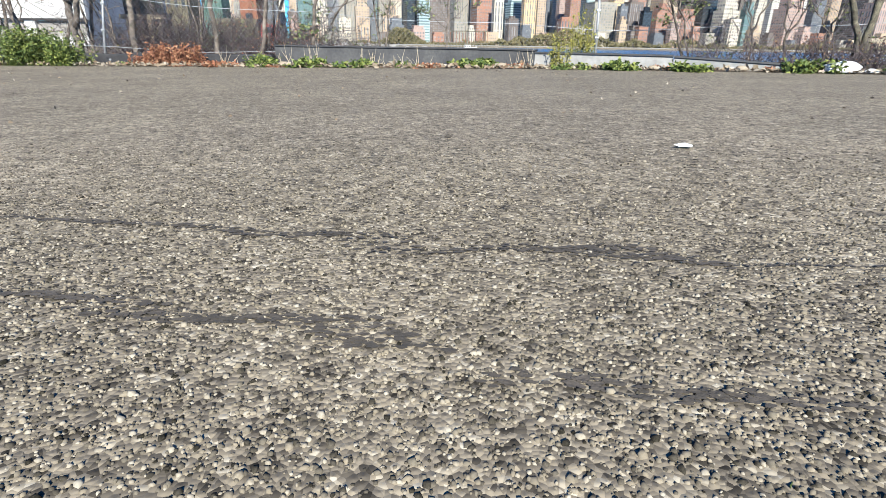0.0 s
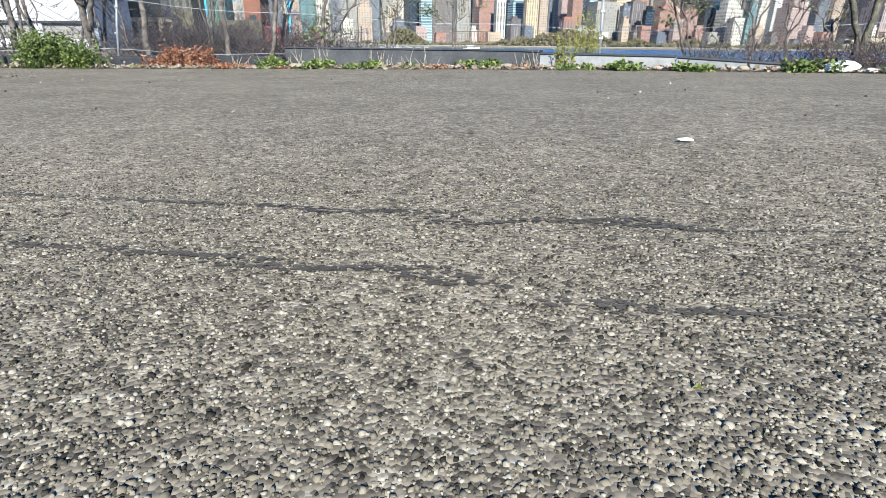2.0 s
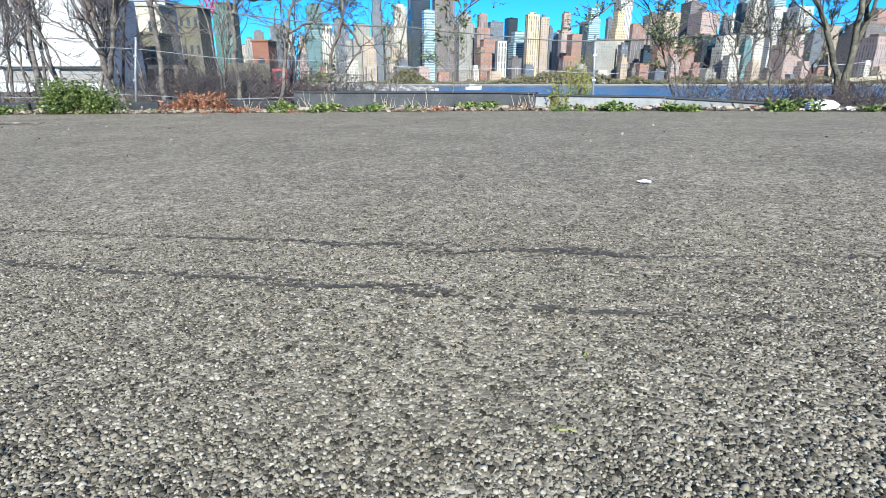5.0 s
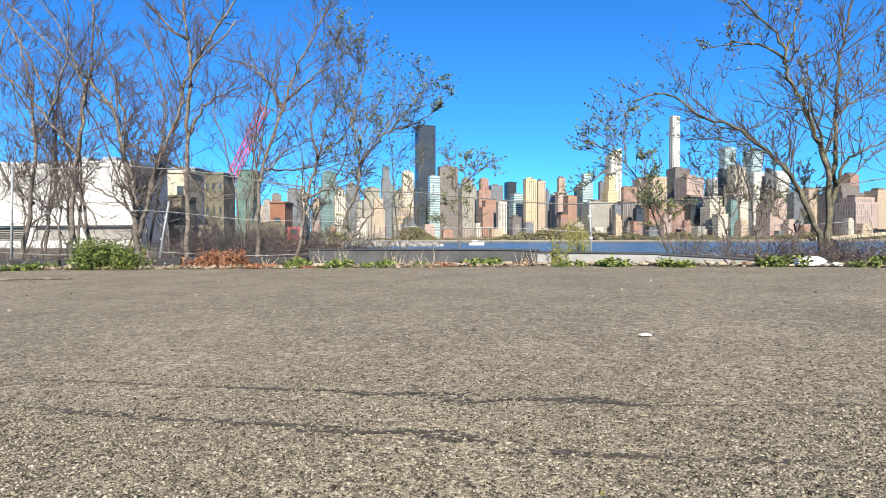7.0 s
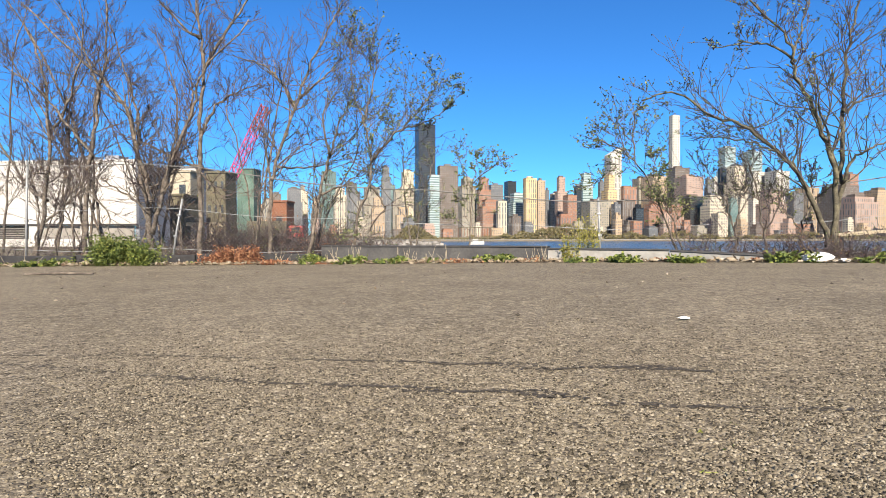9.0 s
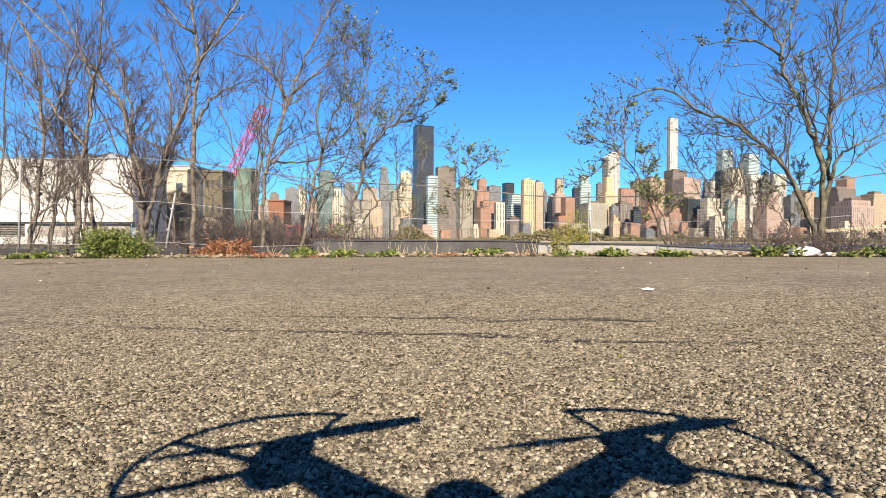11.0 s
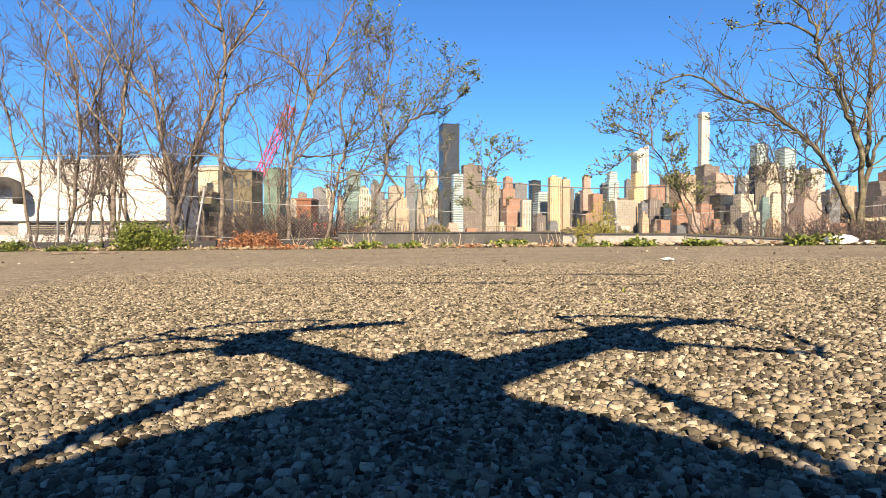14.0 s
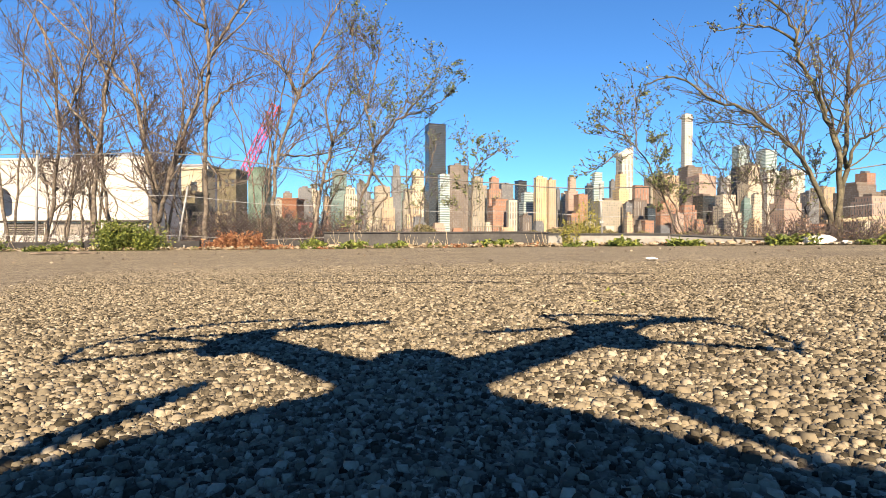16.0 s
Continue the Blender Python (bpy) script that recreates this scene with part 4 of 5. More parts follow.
def boat():
    """A small white motor boat with a pointed bow and a low cabin."""
    thing = anchor("boat", (0, 300, WATER_Z), "small white motor boat on the river", "boat", rz=8)
    v, f = [], []
    ribs = [(-4.2, 1.3, 1.5), (-2.0, 1.5, 1.5), (1.0, 1.45, 1.65), (3.2, 0.9, 1.95), (4.8, 0.05, 2.3)]
    for i, (x, half, top) in enumerate(ribs):
        v += [(x, -half, top), (x, -half * 0.75, -0.3), (x, half * 0.75, -0.3), (x, half, top)]
        if i:
            q = 4 * (i - 1)
            f += [(q + k, q + 4 + k, q + 4 + (k + 1) % 4, q + (k + 1) % 4) for k in range(4)]
    f += [(3, 2, 1, 0), (16, 17, 18, 19)]
    part("boat_hull", (v, f), WHITE_WALL, thing)
    cabin = part("cabin", boxed(-2.2, 1.2, -1.0, 1.0, 1.5, 3.0, 0.15), WHITE_WALL, thing)
    for x in (-1.7, -0.6, 0.5):
        part("cabin_window", boxed(x - 0.35, x + 0.35, -1.04, -0.99, 2.05, 2.6), GLASS_DARK, cabin)
    part("mast", Tubes().add([(-0.5, 0, 3.0), (-0.5, 0, 5.2)], [0.06, 0.04], 6).made(), GALVANISED, thing)


def ferry_pier():
    """A timber pier deck on rows of piles, with a light frame above it."""
    thing = anchor("pier", (0, 640, WATER_Z), "brown timber pier on piles near the far shore", "pier")
    part("deck", boxed(-22, 22, -4, 4, 5.0, 5.9), BROWN_WALL, thing)
    part("roof", boxed(-20, 21, -3.5, 3.5, 17.5, 18.3), BROWN_WALL, thing)
    for k in range(13):
        x = -21 + 3.5 * k
        part("pile", Tubes().add([(x, -3, -1), (x, -3, 5.0)], [0.45, 0.4], 8).made(), BROWN_WALL, thing)
        part("roof_post", Tubes().add([(x, -3, 5.9), (x, -3, 17.5)], [0.3, 0.28], 6).made(), ORANGE_BRICK, thing)


boat()
ferry_pier()


def beam_rail():
    """A pale weathered beam on two short posts, climbing away from the tree."""
    g = land(6.6, 9.35)
    thing = anchor("beam_rail", (5.75, 9.35, g), "pale weathered beam propped on short posts", "rail")
    bm = block(bmesh.new(), -0.05, 2.4, -0.05, 0.05, -0.028, 0.028, 0.008)
    bmesh.ops.transform(bm, matrix=pose(0, 0, 0.4 - g, 0, -4.5, 0), verts=bm.verts)
    part("beam", bm, STRAW, thing)
    for x in (0.35, 2.1):
        top = 0.36 - g + x * 0.078
        part("prop", Tubes().add([(x, 0, -0.05), (x, 0, top)], [0.035, 0.03], 8).made(), DARK_BEAM, thing)


beam_rail()


# ---- the city across the river ----
def tower_block(x, y, wide, tall, kind, slant=0.0):
    """A far building turned to the street grid: tiers, roof block and rows of windows on the two sides facing the river."""
    rng = random.Random(int(x * 7 + y))
    turn = rng.uniform(18, 27)
    s, c = math.sin(radians(turn)), math.cos(radians(turn))
    deep = wide * rng.uniform(0.45, 0.7)
    w = max((wide - deep * s) / c, wide * 0.4)
    thing = anchor("tower_block", (x + deep * s * 0.25, y, 0.9), FACADE_WORDS[kind] + " high-rise building across the river", "building", "skyline buildings", turn)
    v, f = [], []

    def pane(u0, u1, z0, z1, half, side, d0):
        n = len(v)
        if side:
            q = [(-half - 0.25, u0), (-half - 0.25, u1), (-half + 0.1, u0), (-half + 0.1, u1)]
        else:
            q = [(u0, d0 - 0.25), (u1, d0 - 0.25), (u0, d0 + 0.1), (u1, d0 + 0.1)]
        v.extend([(px, py, z) for z in (z0, z1) for px, py in q])
        f.extend([(n, n + 1, n + 5, n + 4), (n + 4, n + 5, n + 7, n + 6), (n + 1, n + 3, n + 7, n + 5), (n + 2, n, n + 4, n + 6)])

    step = rng.uniform(0.72, 0.9) if not slant and kind not in ("black", "white") and rng.random() < 0.6 else 1.0
    tiers = [(0, tall * step, w / 2, 0, deep)]
    if step < 1:
        tiers.append((tall * step, tall, w / 2 * rng.uniform(0.6, 0.85), deep * 0.12, deep * 0.88))
    style = "bands" if kind in ("black", "green", "glass") else rng.choice(("grid", "grid", "grid", "columns"))
    bay, floor = rng.uniform(3.6, 5.6), rng.uniform(3.8, 5.4)
    if kind == "white" and tall > 300:
        style, bay, floor = "grid", 9, 10
    for z0, z1, half, d0, d1 in tiers:
        bm = boxed(-half, half, d0, d1, z0 - 0.5, z1)
        if slant:
            for p in bm.verts:
                if p.co.z > tall - 1 and p.co.x < 0:
                    p.co.z -= slant
        part("tier", bm, FACADE[kind], thing)
        part("cornice", boxed(-half - 0.5, half + 0.5, d0 - 0.5, d1 + 0.5, z1 + 0.05, z1 + 1.2), FACADE[kind], thing) if not slant else None
        top = z1 - (slant + 4 if slant else 2)
        rows = max(2, int((top - z0) / floor))
        rh = (top - z0) / rows
        for side, a0, a1 in ((False, -half, half), (True, d0, d1)):
            cols = max(2, int((a1 - a0) / bay))
            cw = (a1 - a0) / cols
            for r in range(rows):
                lo = z0 + r * rh
                if style == "bands":
                    pane(a0 + 0.6, a1 - 0.6, lo + rh * 0.35, lo + rh * 0.85, half, side, d0)
                elif style == "columns" and r % 3 == 0:
                    for k in range(cols):
                        pane(a0 + (k + 0.3) * cw, a0 + (k + 0.7) * cw, lo + 1, min(lo + 3 * rh, top) - 0.6, half, side, d0)
                elif style == "grid":
                    for k in range(cols):
                        if rng.random() < 0.93:
                            pane(a0 + (k + 0.25) * cw, a0 + (k + 0.75) * cw, lo + rh * 0.25, lo + rh * 0.78, half, side, d0)
    if not slant and tall > 40:
        q = tiers[-1][2] * rng.uniform(0.35, 0.7)
        part("roof_block", boxed(-q, q * 0.8, deep * 0.3, deep * 0.7, tall, tall + rng.uniform(3, 8)), FACADE[rng.choice(("slate", "umber", kind))], thing)
        if rng.random() < 0.35:
            tank = Tubes().add([(q * 0.4, deep * 0.2, tall), (q * 0.4, deep * 0.2, tall + 4), (q * 0.4, deep * 0.2, tall + 6)], [2, 2, 0.2], 8)
            part("water_tank", tank.made(), FACADE["umber"], thing)
    tagged(part("window_grid", (v, f), {"black": GLASS_DARK, "glass": PALE_WINDOW, "green": PALE_WINDOW}.get(kind, WINDOW), thing), kind="stuff")
    return thing


tower_block(-409, 1150, 39, 116, "slate")
tower_block(-427, 1250, 37, 119, "cream")
tower_block(-345, 1200, 51, 160, "green")
tower_block(-304, 1150, 30, 115, "cream")
tower_block(-314, 1300, 29, 141, "slate")
tower_block(-272, 1350, 54, 138, "stone")
tower_block(-228, 1200, 34, 97, "tan")
tower_block(-219, 1260, 25, 178, "slate")
tower_block(-208, 1380, 36, 132, "stone")
tower_block(-156, 1120, 37, 70, "tan")
tower_block(-186, 1420, 44, 186, "cream")
tower_block(-123, 1280, 53, 283, "black")
tower_block(-95, 1180, 28, 146, "glass")
tower_block(-66, 1240, 50, 175, "umber")
tower_block(-21, 1400, 51, 164, "stone")
tower_block(22, 1360, 38, 159, "brick")
tower_block(58, 1480, 41, 155, "slate")
tower_block(32, 1120, 50, 85, "brick")
tower_block(54, 1080, 22, 79, "cream")
tower_block(101, 1500, 34, 166, "black")
tower_block(107, 1330, 41, 117, "glass")
tower_block(129, 1240, 32, 144, "gold")
tower_block(157, 1270, 24, 142, "tan")
tower_block(204, 1500, 16, 141, "slate")
tower_block(231, 1420, 33, 167, "rose")
tower_block(231, 1500, 48, 131, "cream")
tower_block(242, 1340, 34, 112, "brick")
tower_block(310, 1600, 22, 161, "black")
tower_block(357, 1700, 43, 213, "glass")
tower_block(246, 1060, 56, 76, "stone")
tower_block(371, 1560, 21, 170, "slate")
tower_block(301, 1180, 33, 143, "gold")
tower_block(279, 1050, 18, 69, "slate")
tower_block(311, 1090, 36, 79, "umber")
tower_block(374, 1300, 47, 128, "brick")
tower_block(425, 1360, 38, 155, "stone")
tower_block(322, 1050, 20, 62, "black")
tower_block(306, 1010, 22, 34, "brick")
tower_block(453, 1330, 58, 157, "tan")
tower_block(364, 1080, 49, 71, "brick")
tower_block(819, 2200, 41, 509, "white")
tower_block(574, 1500, 60, 200, "umber")
tower_block(402, 1070, 36, 67, "brick")
tower_block(575, 1420, 68, 166, "rose")
tower_block(451, 1100, 43, 87, "black")
tower_block(695, 1600, 23, 180, "slate")
tower_block(759, 1700, 24, 194, "white")
tower_block(896, 1900, 69, 326, "glass")
tower_block(692, 1500, 24, 197, "black")
tower_block(473, 1060, 45, 86, "cream")
tower_block(704, 1440, 61, 195, "cream")
tower_block(521, 1090, 22, 82, "green")
tower_block(555, 1120, 24, 91, "cream")
tower_block(1008, 1950, 67, 317, "glass")
tower_block(837, 1600, 55, 199, "white")
tower_block(893, 1650, 17, 215, "black")
tower_block(879, 1560, 59, 196, "white")
tower_block(627, 1130, 59, 101, "rose")
tower_block(699, 1180, 33, 100, "slate")
tower_block(865, 1400, 53, 132, "tan")
tower_block(857, 1250, 84, 123, "umber")
tower_block(965, 1400, 40, 166, "brick")
tower_block(768, 1080, 70, 83, "rose")
tower_block(971, 1300, 76, 116, "tan")
tower_block(918, 1150, 60, 91, "stone")
tower_block(1110, 1300, 100, 118, "brick")
tower_block(340, 1300, 38, 226, "white", 18)
for k in range(17):
    tower_block(-800 + k * 33, 1650 + (k * 47) % 150, 24 + (k * 9) % 15, 112 + (k * 43) % 78, ("slate", "stone", "tan", "umber", "green", "stone")[k % 6])
for k in range(26):
    tower_block(-1250 + k * 32, 1450 + (k * 53) % 170, 22 + (k * 7) % 16, 60 + (k * 37) % 62, ("stone", "brick", "slate", "cream", "umber")[k % 5])
for k in range(44):
    tower_block(-330 + k * 36, 1750 + (k * 71) % 260, 26 + (k * 11) % 18, 70 + (k * 41) % 66, ("tan", "stone", "rose", "brick", "slate", "umber")[k % 6])
for k in range(46):
    tower_block(-560 + k * 33 + (k * 17) % 13, 1012 + (k * 29) % 34, 15 + (k * 13) % 17, 16 + (k * 23) % 34, ("rose", "umber", "cream", "brick", "slate", "tan", "stone")[(k * 3) % 7])

rng = random.Random(12)
scrub_v, scrub_f = [], []
for k in range(9000):
    x = rng.uniform(-700, 1200) if k % 3 else rng.choice((rng.gauss(165, 55), rng.gauss(-115, 22), rng.gauss(560, 120)))
    tall = 2 + 15 * math.exp(-((x - 165) / 70) ** 2) + 8 * math.exp(-((x + 115) / 25) ** 2) + 16 * max(0, noise.noise(Vector((x * 0.012, 3.1, 0)))) + 5 * noise.noise(Vector((x * 0.05, 7.7, 0)))
    y = rng.uniform(994, 1010)
    c = Vector((x, y, 1 + rng.random() ** 0.7 * max(3, tall * 1.6)))
    for j in range(3):
        a = Vector((rng.gauss(0, 1), rng.gauss(0, 0.5), rng.gauss(0, 1))) * 1.7
        b = Vector((rng.gauss(0, 1), rng.gauss(0, 0.5), rng.gauss(0, 1))) * 1.7
        n = len(scrub_v)
        scrub_v += [tuple(c + a), tuple(c + b), tuple(c - a * 0.7 - b * 0.6)]
        scrub_f.append((n, n + 1, n + 2))
tagged(part("shore_scrub", (scrub_v, scrub_f), SCRUB), "olive spring scrub and trees along the far shore", "shrubs", kind="stuff")
bm = boxed(-900, 1500, 986, 990, -3, 1.5)
tagged(part("sea_wall", bm, MID_CONCRETE), "pale sea wall along the far shore", "wall", kind="structure")


# ---- the asphalt close by ----
def crack(name, points, width, seed, label):
    """A crack full of dirt: a band of small dark ragged flecks along a wandering line, hugging the asphalt."""
    rng = random.Random(seed)
    line = smooth_line([(x, y, 0) for x, y in points], 18)
    v, f = [], []
    for i, p in enumerate(line):
        if noise.noise(Vector((p.x * 3.5, seed, 2))) < -0.45:
            continue
        thick = 0.6 + 1.1 * max(0, noise.noise(Vector((p.x * 4, seed, 9))))
        for k in range(int(6 * thick)):
            x = p.x + rng.uniform(-0.06, 0.06)
            y = p.y + 0.02 * noise.noise(Vector((x * 9, seed, 0))) + rng.gauss(0, width * 0.36 * thick)
            s, n = rng.uniform(0.0023, 0.0053), len(v)
            z = land(x, y) + rng.uniform(0.001, 0.0028)
            for q in range(6):
                w = 6.283 * q / 6 + rng.uniform(-0.4, 0.4)
                v.append((x + math.cos(w) * s * rng.uniform(1.0, 2.2), y + math.sin(w) * s * rng.uniform(0.5, 1.0), z))
            f.append(tuple(range(n, n + 6)))
    tagged(part(name, (v, f), TAR), label, "crack", "cracks in the asphalt", "stuff")


CRACKS = ([(-2.2, 1.76), (-1.5, 1.73), (-1.05, 1.7), (-0.66, 1.63), (-0.48, 1.605), (-0.28, 1.582), (-0.15, 1.545), (-0.03, 1.555), (0.07, 1.475), (0.21, 1.49), (0.3, 1.505), (0.4, 1.46), (0.55, 1.44), (1.3, 1.42)],
          [(-2.4, 1.75), (-1.63, 1.62), (-1.13, 1.495), (-0.84, 1.415), (-0.65, 1.37), (-0.51, 1.35), (-0.37, 1.325), (-0.31, 1.33), (-0.2, 1.285), (-0.11, 1.275), (-0.03, 1.28), (0.06, 1.235), (0.16, 1.195), (0.3, 1.165), (0.42, 1.15), (0.9, 1.1)])
for line, wide, words in zip(CRACKS, (0.013, 0.016), ("thin dark wandering crack in the asphalt", "dark dirt-filled crack across the asphalt")):
    crack("asphalt_crack", line, wide, len(line), words)


def chips(count, x_half, y0, y1, size, seed, fade=0.0):
    """Small stone chips half sunk in the asphalt, thinning out with fade, sparse along the cracks."""
    r = np.random.RandomState(seed)
    u = r.rand(count)
    x_try, y_try = r.rand(count) * 2 - 1, y0 + (y1 - y0) * u
    reach = x_half[0] + (x_half[1] - x_half[0]) * u
    x_try = x_try * reach
    keep = (r.rand(count) > fade * u) & (r.rand(count) > ((abs(x_try) / reach - 0.75) / 0.25).clip(0, 1))
    for line in CRACKS:
        cx, cy = np.array(line).T
        keep &= (abs(np.interp(x_try, cx, cy) - y_try) > 0.006) | (r.rand(count) < 0.6)
    x, y = x_try[keep], y_try[keep]
    count = len(x)
    octa = np.array([(1, 0, -0.5), (0, 1, -0.5), (-1, 0, -0.5), (0, -1, -0.5), (0.55, 0.5, 0.75), (-0.6, 0.45, 0.8), (-0.1, -0.65, 0.85)])
    tri = np.array([(0, 1, 4), (1, 2, 5), (1, 5, 4), (2, 3, 6), (2, 6, 5), (3, 0, 6), (0, 4, 6), (4, 5, 6)])
    s = size * np.exp(r.normal(0, 0.34, count)).clip(0.45, 2.2)
    a = r.rand(count) * 6.283
    v = octa[None] * (1 + r.normal(0, 0.16, (count, 7, 1)))
    v = v * np.stack([s * r.uniform(0.85, 1.4, count), s * r.uniform(0.75, 1.05, count), s * r.uniform(0.45, 0.85, count)], -1)[:, None]
    c, sn = np.cos(a)[:, None], np.sin(a)[:, None]
    px, py = v[..., 0] * c - v[..., 1] * sn, v[..., 0] * sn + v[..., 1] * c
    ground_z = np.array([land(p, q) for p, q in zip(x, y)])
    pts = np.stack([px + x[:, None], py + y[:, None], v[..., 2] + (ground_z + s * r.uniform(-0.1, 0.3, count))[:, None]], -1).reshape(-1, 3)
    faces = (tri[None] + (np.arange(count) * 7)[:, None, None]).reshape(-1, 3)
    me = bpy.data.meshes.new("stone_chips")
    me.from_pydata(pts, [], faces)
    me.materials.append(CHIPS)
    me.shade_smooth()
    return tagged(new("stone_chips", me), "grey, tan and pale stone chips set in the asphalt", "gravel", kind="stuff")


chips(82000, (0.4, 0.85), 0.16, 0.85, 0.0021, 1)
chips(150000, (0.95, 2.1), 0.85, 2.5, 0.0019, 2, 1.0)


def scrap(x, y, s, seed):
    rng = random.Random(seed)
    bm = bmesh.new()
    n = 9
    ring = [bm.verts.new((s * (0.6 + 0.5 * rng.random()) * math.cos(6.283 * k / n) * 1.7, s * (0.6 + 0.5 * rng.random()) * math.sin(6.283 * k / n), rng.uniform(0.002, 0.008))) for k in range(n)]
    top = bm.verts.new((0, 0, 0.012))
    low = bm.verts.new((0, 0, 0.0))
    for k in range(n):
        bm.faces.new((ring[k], ring[(k + 1) % n], top))
        bm.faces.new((ring[(k + 1) % n], ring[k], low))
    ob = part("paper_scrap", bm, WHITE_BAG)
    ob.location = (x, y, land(x, y) + 0.003)
    tagged(ob, "crumpled white paper scrap on the asphalt", "litter")


scrap(0.75, 2.3, 0.02, 1)
stick = Tubes().add([(-5.9, 6.4, land(-5.9, 6.4) + 0.012), (-5.5, 6.47, land(-5.5, 6.47) + 0.02), (-5.0, 6.46, land(-5, 6.46) + 0.012)], [0.012, 0.016, 0.01], 6)
rng = random.Random(19)
bits = [(rng.uniform(-6, 4.5), rng.uniform(2.6, 8.2)) for _ in range(130)]
tagged(part("windblown_debris", leaves(rng, [(x, y, land(x, y) + 0.008) for x, y in bits], 0.024, 0.12), LITTER), "scattered dead leaves and specks on the asphalt", "leaf litter", kind="stuff")
dark_bits = [(rng.uniform(-6, 4.5), rng.uniform(1.8, 8.2)) for _ in range(120)]
tagged(part("windblown_debris", leaves(rng, [(x, y, land(x, y) + 0.006) for x, y in dark_bits], 0.022, 0.12), TAR), "dark specks of debris on the asphalt", "debris", kind="stuff")
tagged(part("fallen_stick", stick.made(), BARK), "dark fallen stick lying on the asphalt", "stick")
for k in range(9):
    weed_clump(0.42 + 0.09 * k + 0.02 * (k % 3), 1.1 + 0.035 * ((k * 5) % 4), 0.03, 0.008, 7, 80 + k, label="tiny weed growing in an asphalt crack", size=0.009)
weed_clump(0.36, 1.15, 0.04, 0.01, 8, 31, label="tiny weed growing in an asphalt crack", size=0.012)


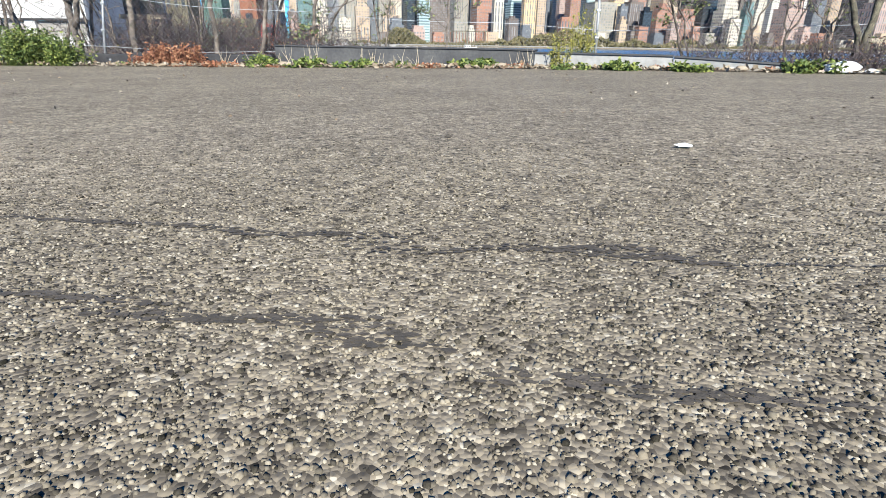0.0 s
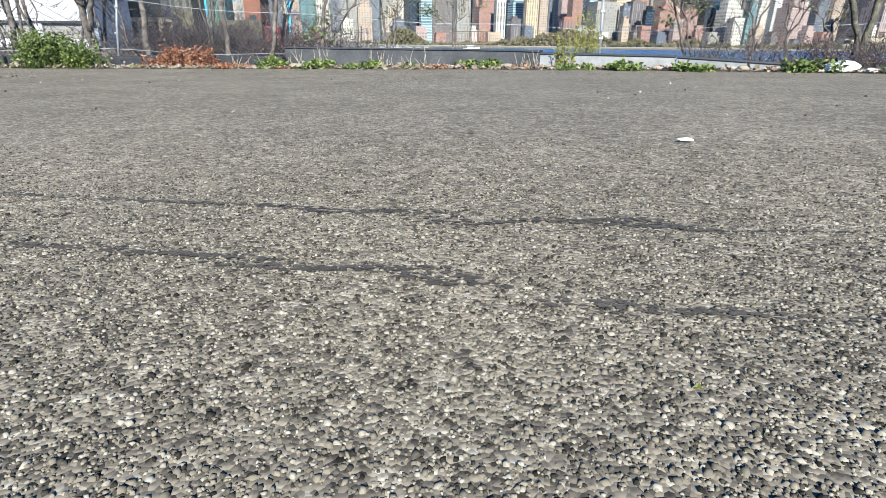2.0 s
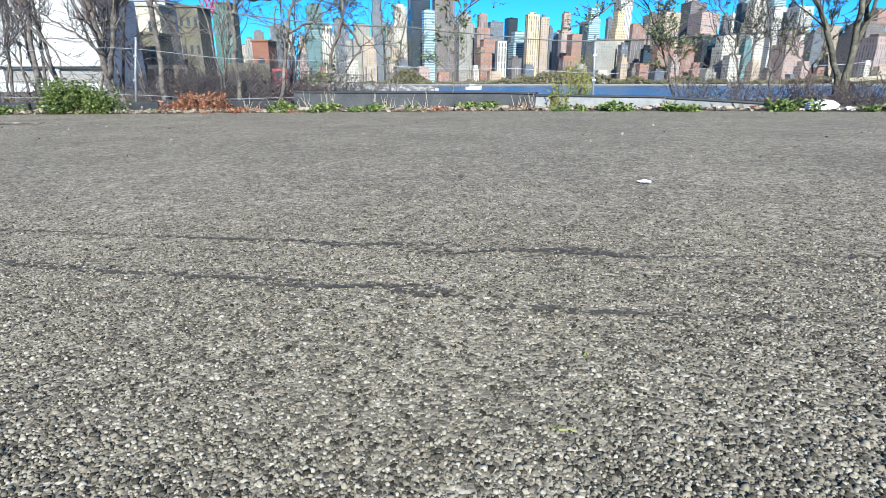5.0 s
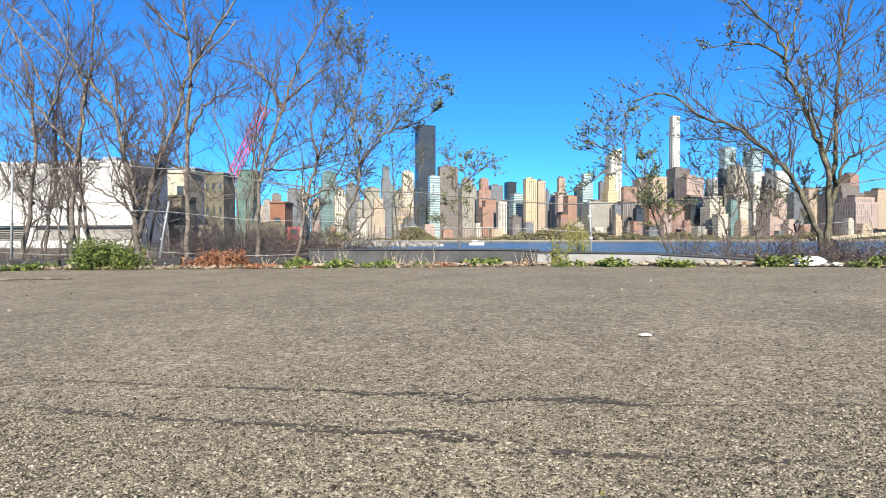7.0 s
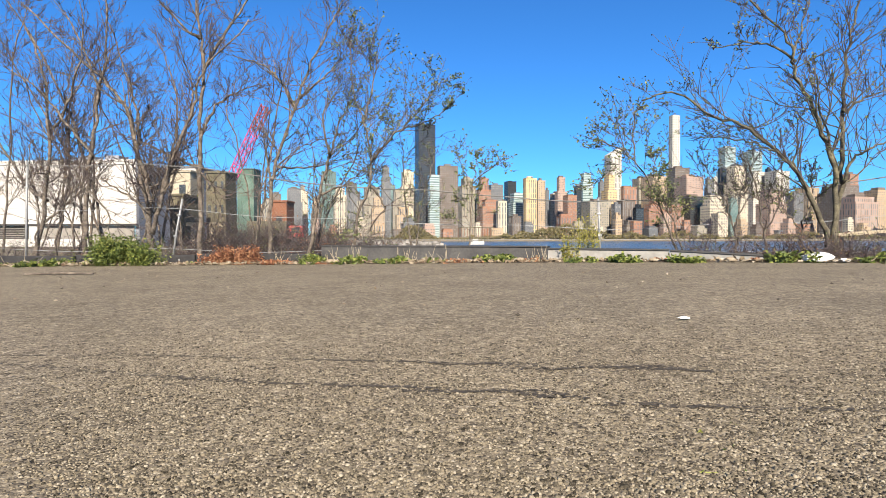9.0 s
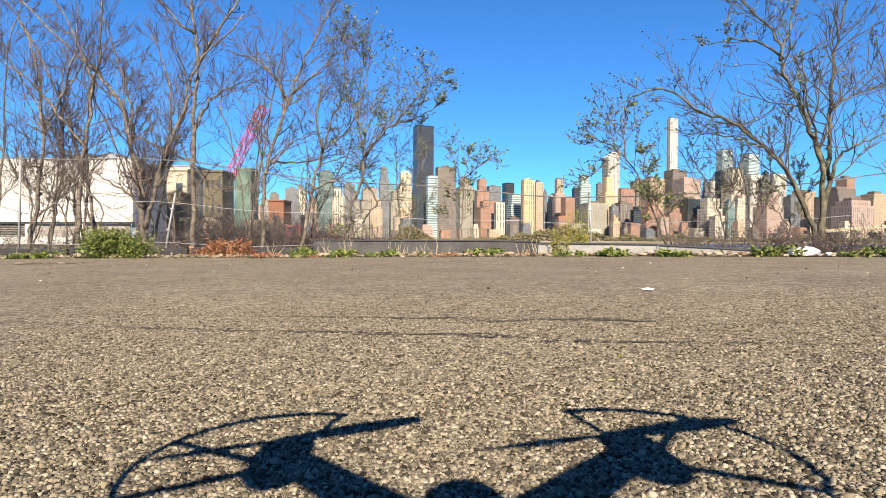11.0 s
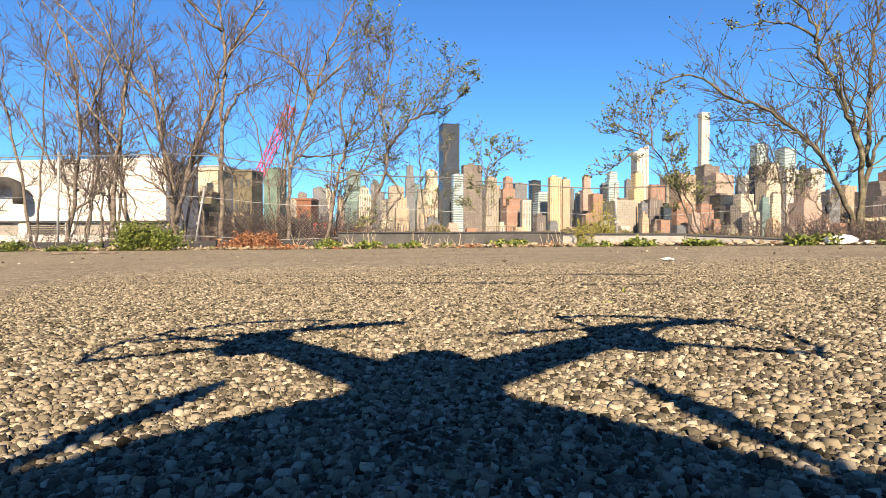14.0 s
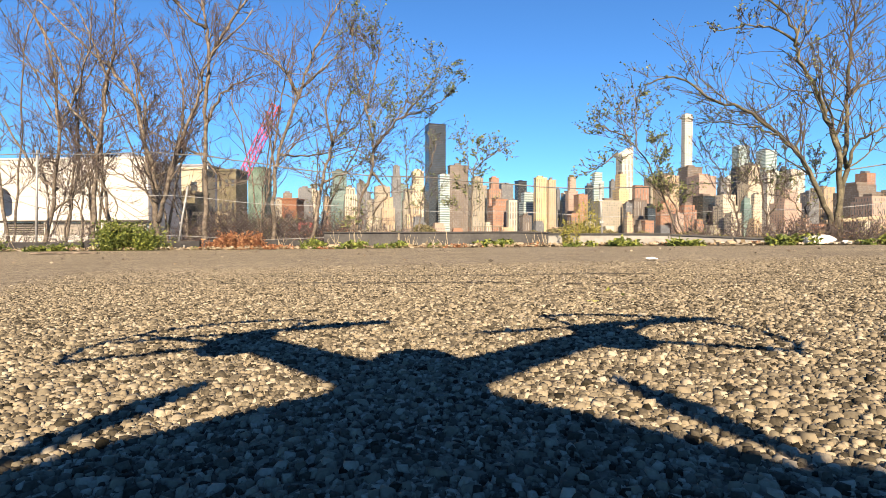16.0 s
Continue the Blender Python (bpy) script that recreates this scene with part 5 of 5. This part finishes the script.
# ---- unseen quadcopter behind the lens, raised along the sun's ray to throw its shadow ----
def quadcopter(x, y, heading):
    """Local axes: +y ahead. Hull 0.46 m up on long landing legs, stretched to reach the ground."""
    g = land(x, y)
    H = 0.46
    thing = anchor("quadcopter", (x, y, g), "unseen dark quadcopter with propeller guards, raised on made-up long legs to cast its shadow", "drone", rz=heading)
    bm = bmesh.new()
    bmesh.ops.create_uvsphere(bm, u_segments=20, v_segments=12, radius=1)
    for v in bm.verts:
        f = v.co.y
        wide = 0.044 + 0.01 * (1 - abs(f))
        v.co = Vector((math.copysign(abs(v.co.x) ** 0.75, v.co.x) * wide, math.copysign(abs(f) ** 0.8, f) * 0.13, v.co.z * 0.045 + H))
    part("hull", bm, DRONE_SHELL, thing, smooth=True)
    # Bay made wide and deep so no gap of sunlight splits the hull's shadow.
    part("battery_bay", block(bmesh.new(), -0.068, 0.068, -0.16, 0.03, H - 0.135, H - 0.03, 0.02), DRONE_SHELL, thing)
    mount = part("camera_mount", block(bmesh.new(), -0.02, 0.02, -0.03, 0.03, H - 0.14, H - 0.065, 0.008), DRONE_SHELL, thing)
    part("camera_body", block(bmesh.new(), -0.03, 0.03, -0.03, 0.035, H - 0.18, H - 0.135, 0.008), DRONE_SHELL, mount)
    for sx in (-1, 1):
        for sy in (-1, 1):
            mx, my = sx * 0.182, (0.2 if sy > 0 else -0.155)
            arm = Tubes().add([(sx * 0.03, sy * 0.05, H + 0.005), (sx * 0.085, sy * 0.095, H + 0.012), (sx * 0.14, my * 0.78, H + 0.008), (mx, my, H)], ([0.024, 0.02, 0.018, 0.019] if sy > 0 else [0.04, 0.034, 0.024, 0.02]), 10)
            arm_ob = part("arm", arm.made(), DRONE_SHELL, thing, smooth=True)
            part("motor", Tubes().add([(mx, my, H - 0.03), (mx, my, H - 0.02), (mx, my, H + 0.022), (mx, my, H + 0.032)], [0.024, 0.032, 0.03, 0.018], 14).made(), DRONE_SHELL, arm_ob, smooth=True)
            blade_turn = {(1, 1): 0.25, (-1, 1): 0.39, (1, -1): 1.85, (-1, -1): 1.3}[(sx, sy)]
            for half in (0, math.pi):
                a = blade_turn + half
                d, n = Vector((math.cos(a), math.sin(a), 0)), Vector((-math.sin(a), math.cos(a), 0))
                c = Vector((mx, my, H + 0.036))
                v, f = [], []
                for k, (u, w) in enumerate(((0.006, 0.005), (0.035, 0.009), (0.085, 0.012), (0.13, 0.009), (0.155, 0.003))):
                    for s, tilt in ((-1, -0.003), (1, 0.003)):
                        for lift in (-0.0012, 0.0012):
                            v.append(tuple(c + d * u + n * w * s + Vector((0, 0, tilt + lift))))
                    if k:
                        q = 4 * (k - 1)
                        f += [(q, q + 4, q + 6, q + 2), (q + 1, q + 3, q + 7, q + 5), (q, q + 1, q + 5, q + 4), (q + 2, q + 6, q + 7, q + 3)]
                f += [(0, 2, 3, 1), (16, 17, 19, 18)]
                part("propeller_blade", (v, f), DRONE_SHELL, arm_ob)
            R, mid_a = 0.145, math.atan2(sy * 0.75, sx)
            arc = [(mx + R * math.cos(mid_a + u), my + R * math.sin(mid_a + u), H - 0.004) for u in [(-1.25 + 2.5 * k / 22) for k in range(23)]]
            guard = part("guard", Tubes().add(arc, [0.0042] * 23, 6).made(), DRONE_SHELL, arm_ob)
            for u in (-1.2, 0.0 if sy < 0 else 0.25, 1.2):
                part("guard_strut", Tubes().add([(mx, my, H - 0.012), (mx + R * math.cos(mid_a + u), my + R * math.sin(mid_a + u), H - 0.004)], [0.005, 0.004], 6).made(), DRONE_SHELL, guard)
        # Made-up leg length: carries the hull that is raised to place its shadow.
        leg = [(sx * 0.05, -0.03, H - 0.04), (sx * 0.1, -0.035, H - 0.1), (sx * 0.14, -0.04, H - 0.22), (sx * 0.16, -0.04, 0.012)]
        for oy in (-0.05, 0.06):
            part("leg", Tubes().add(smooth_line([(px, py + oy, pz) for px, py, pz in leg], 5), [0.008] * 16, 8).made(), DRONE_SHELL, thing, smooth=True)
        part("skid", Tubes().add([(sx * 0.16, -0.2, 0.012), (sx * 0.16, 0.14, 0.012)], [0.011, 0.011], 8).made(), DRONE_SHELL, thing)


quadcopter(0.057 + 0.4 * math.sin(SUN_SIDE) - 0.002, 0.06 - 0.4 * math.cos(SUN_SIDE) + 0.0, 4.5)
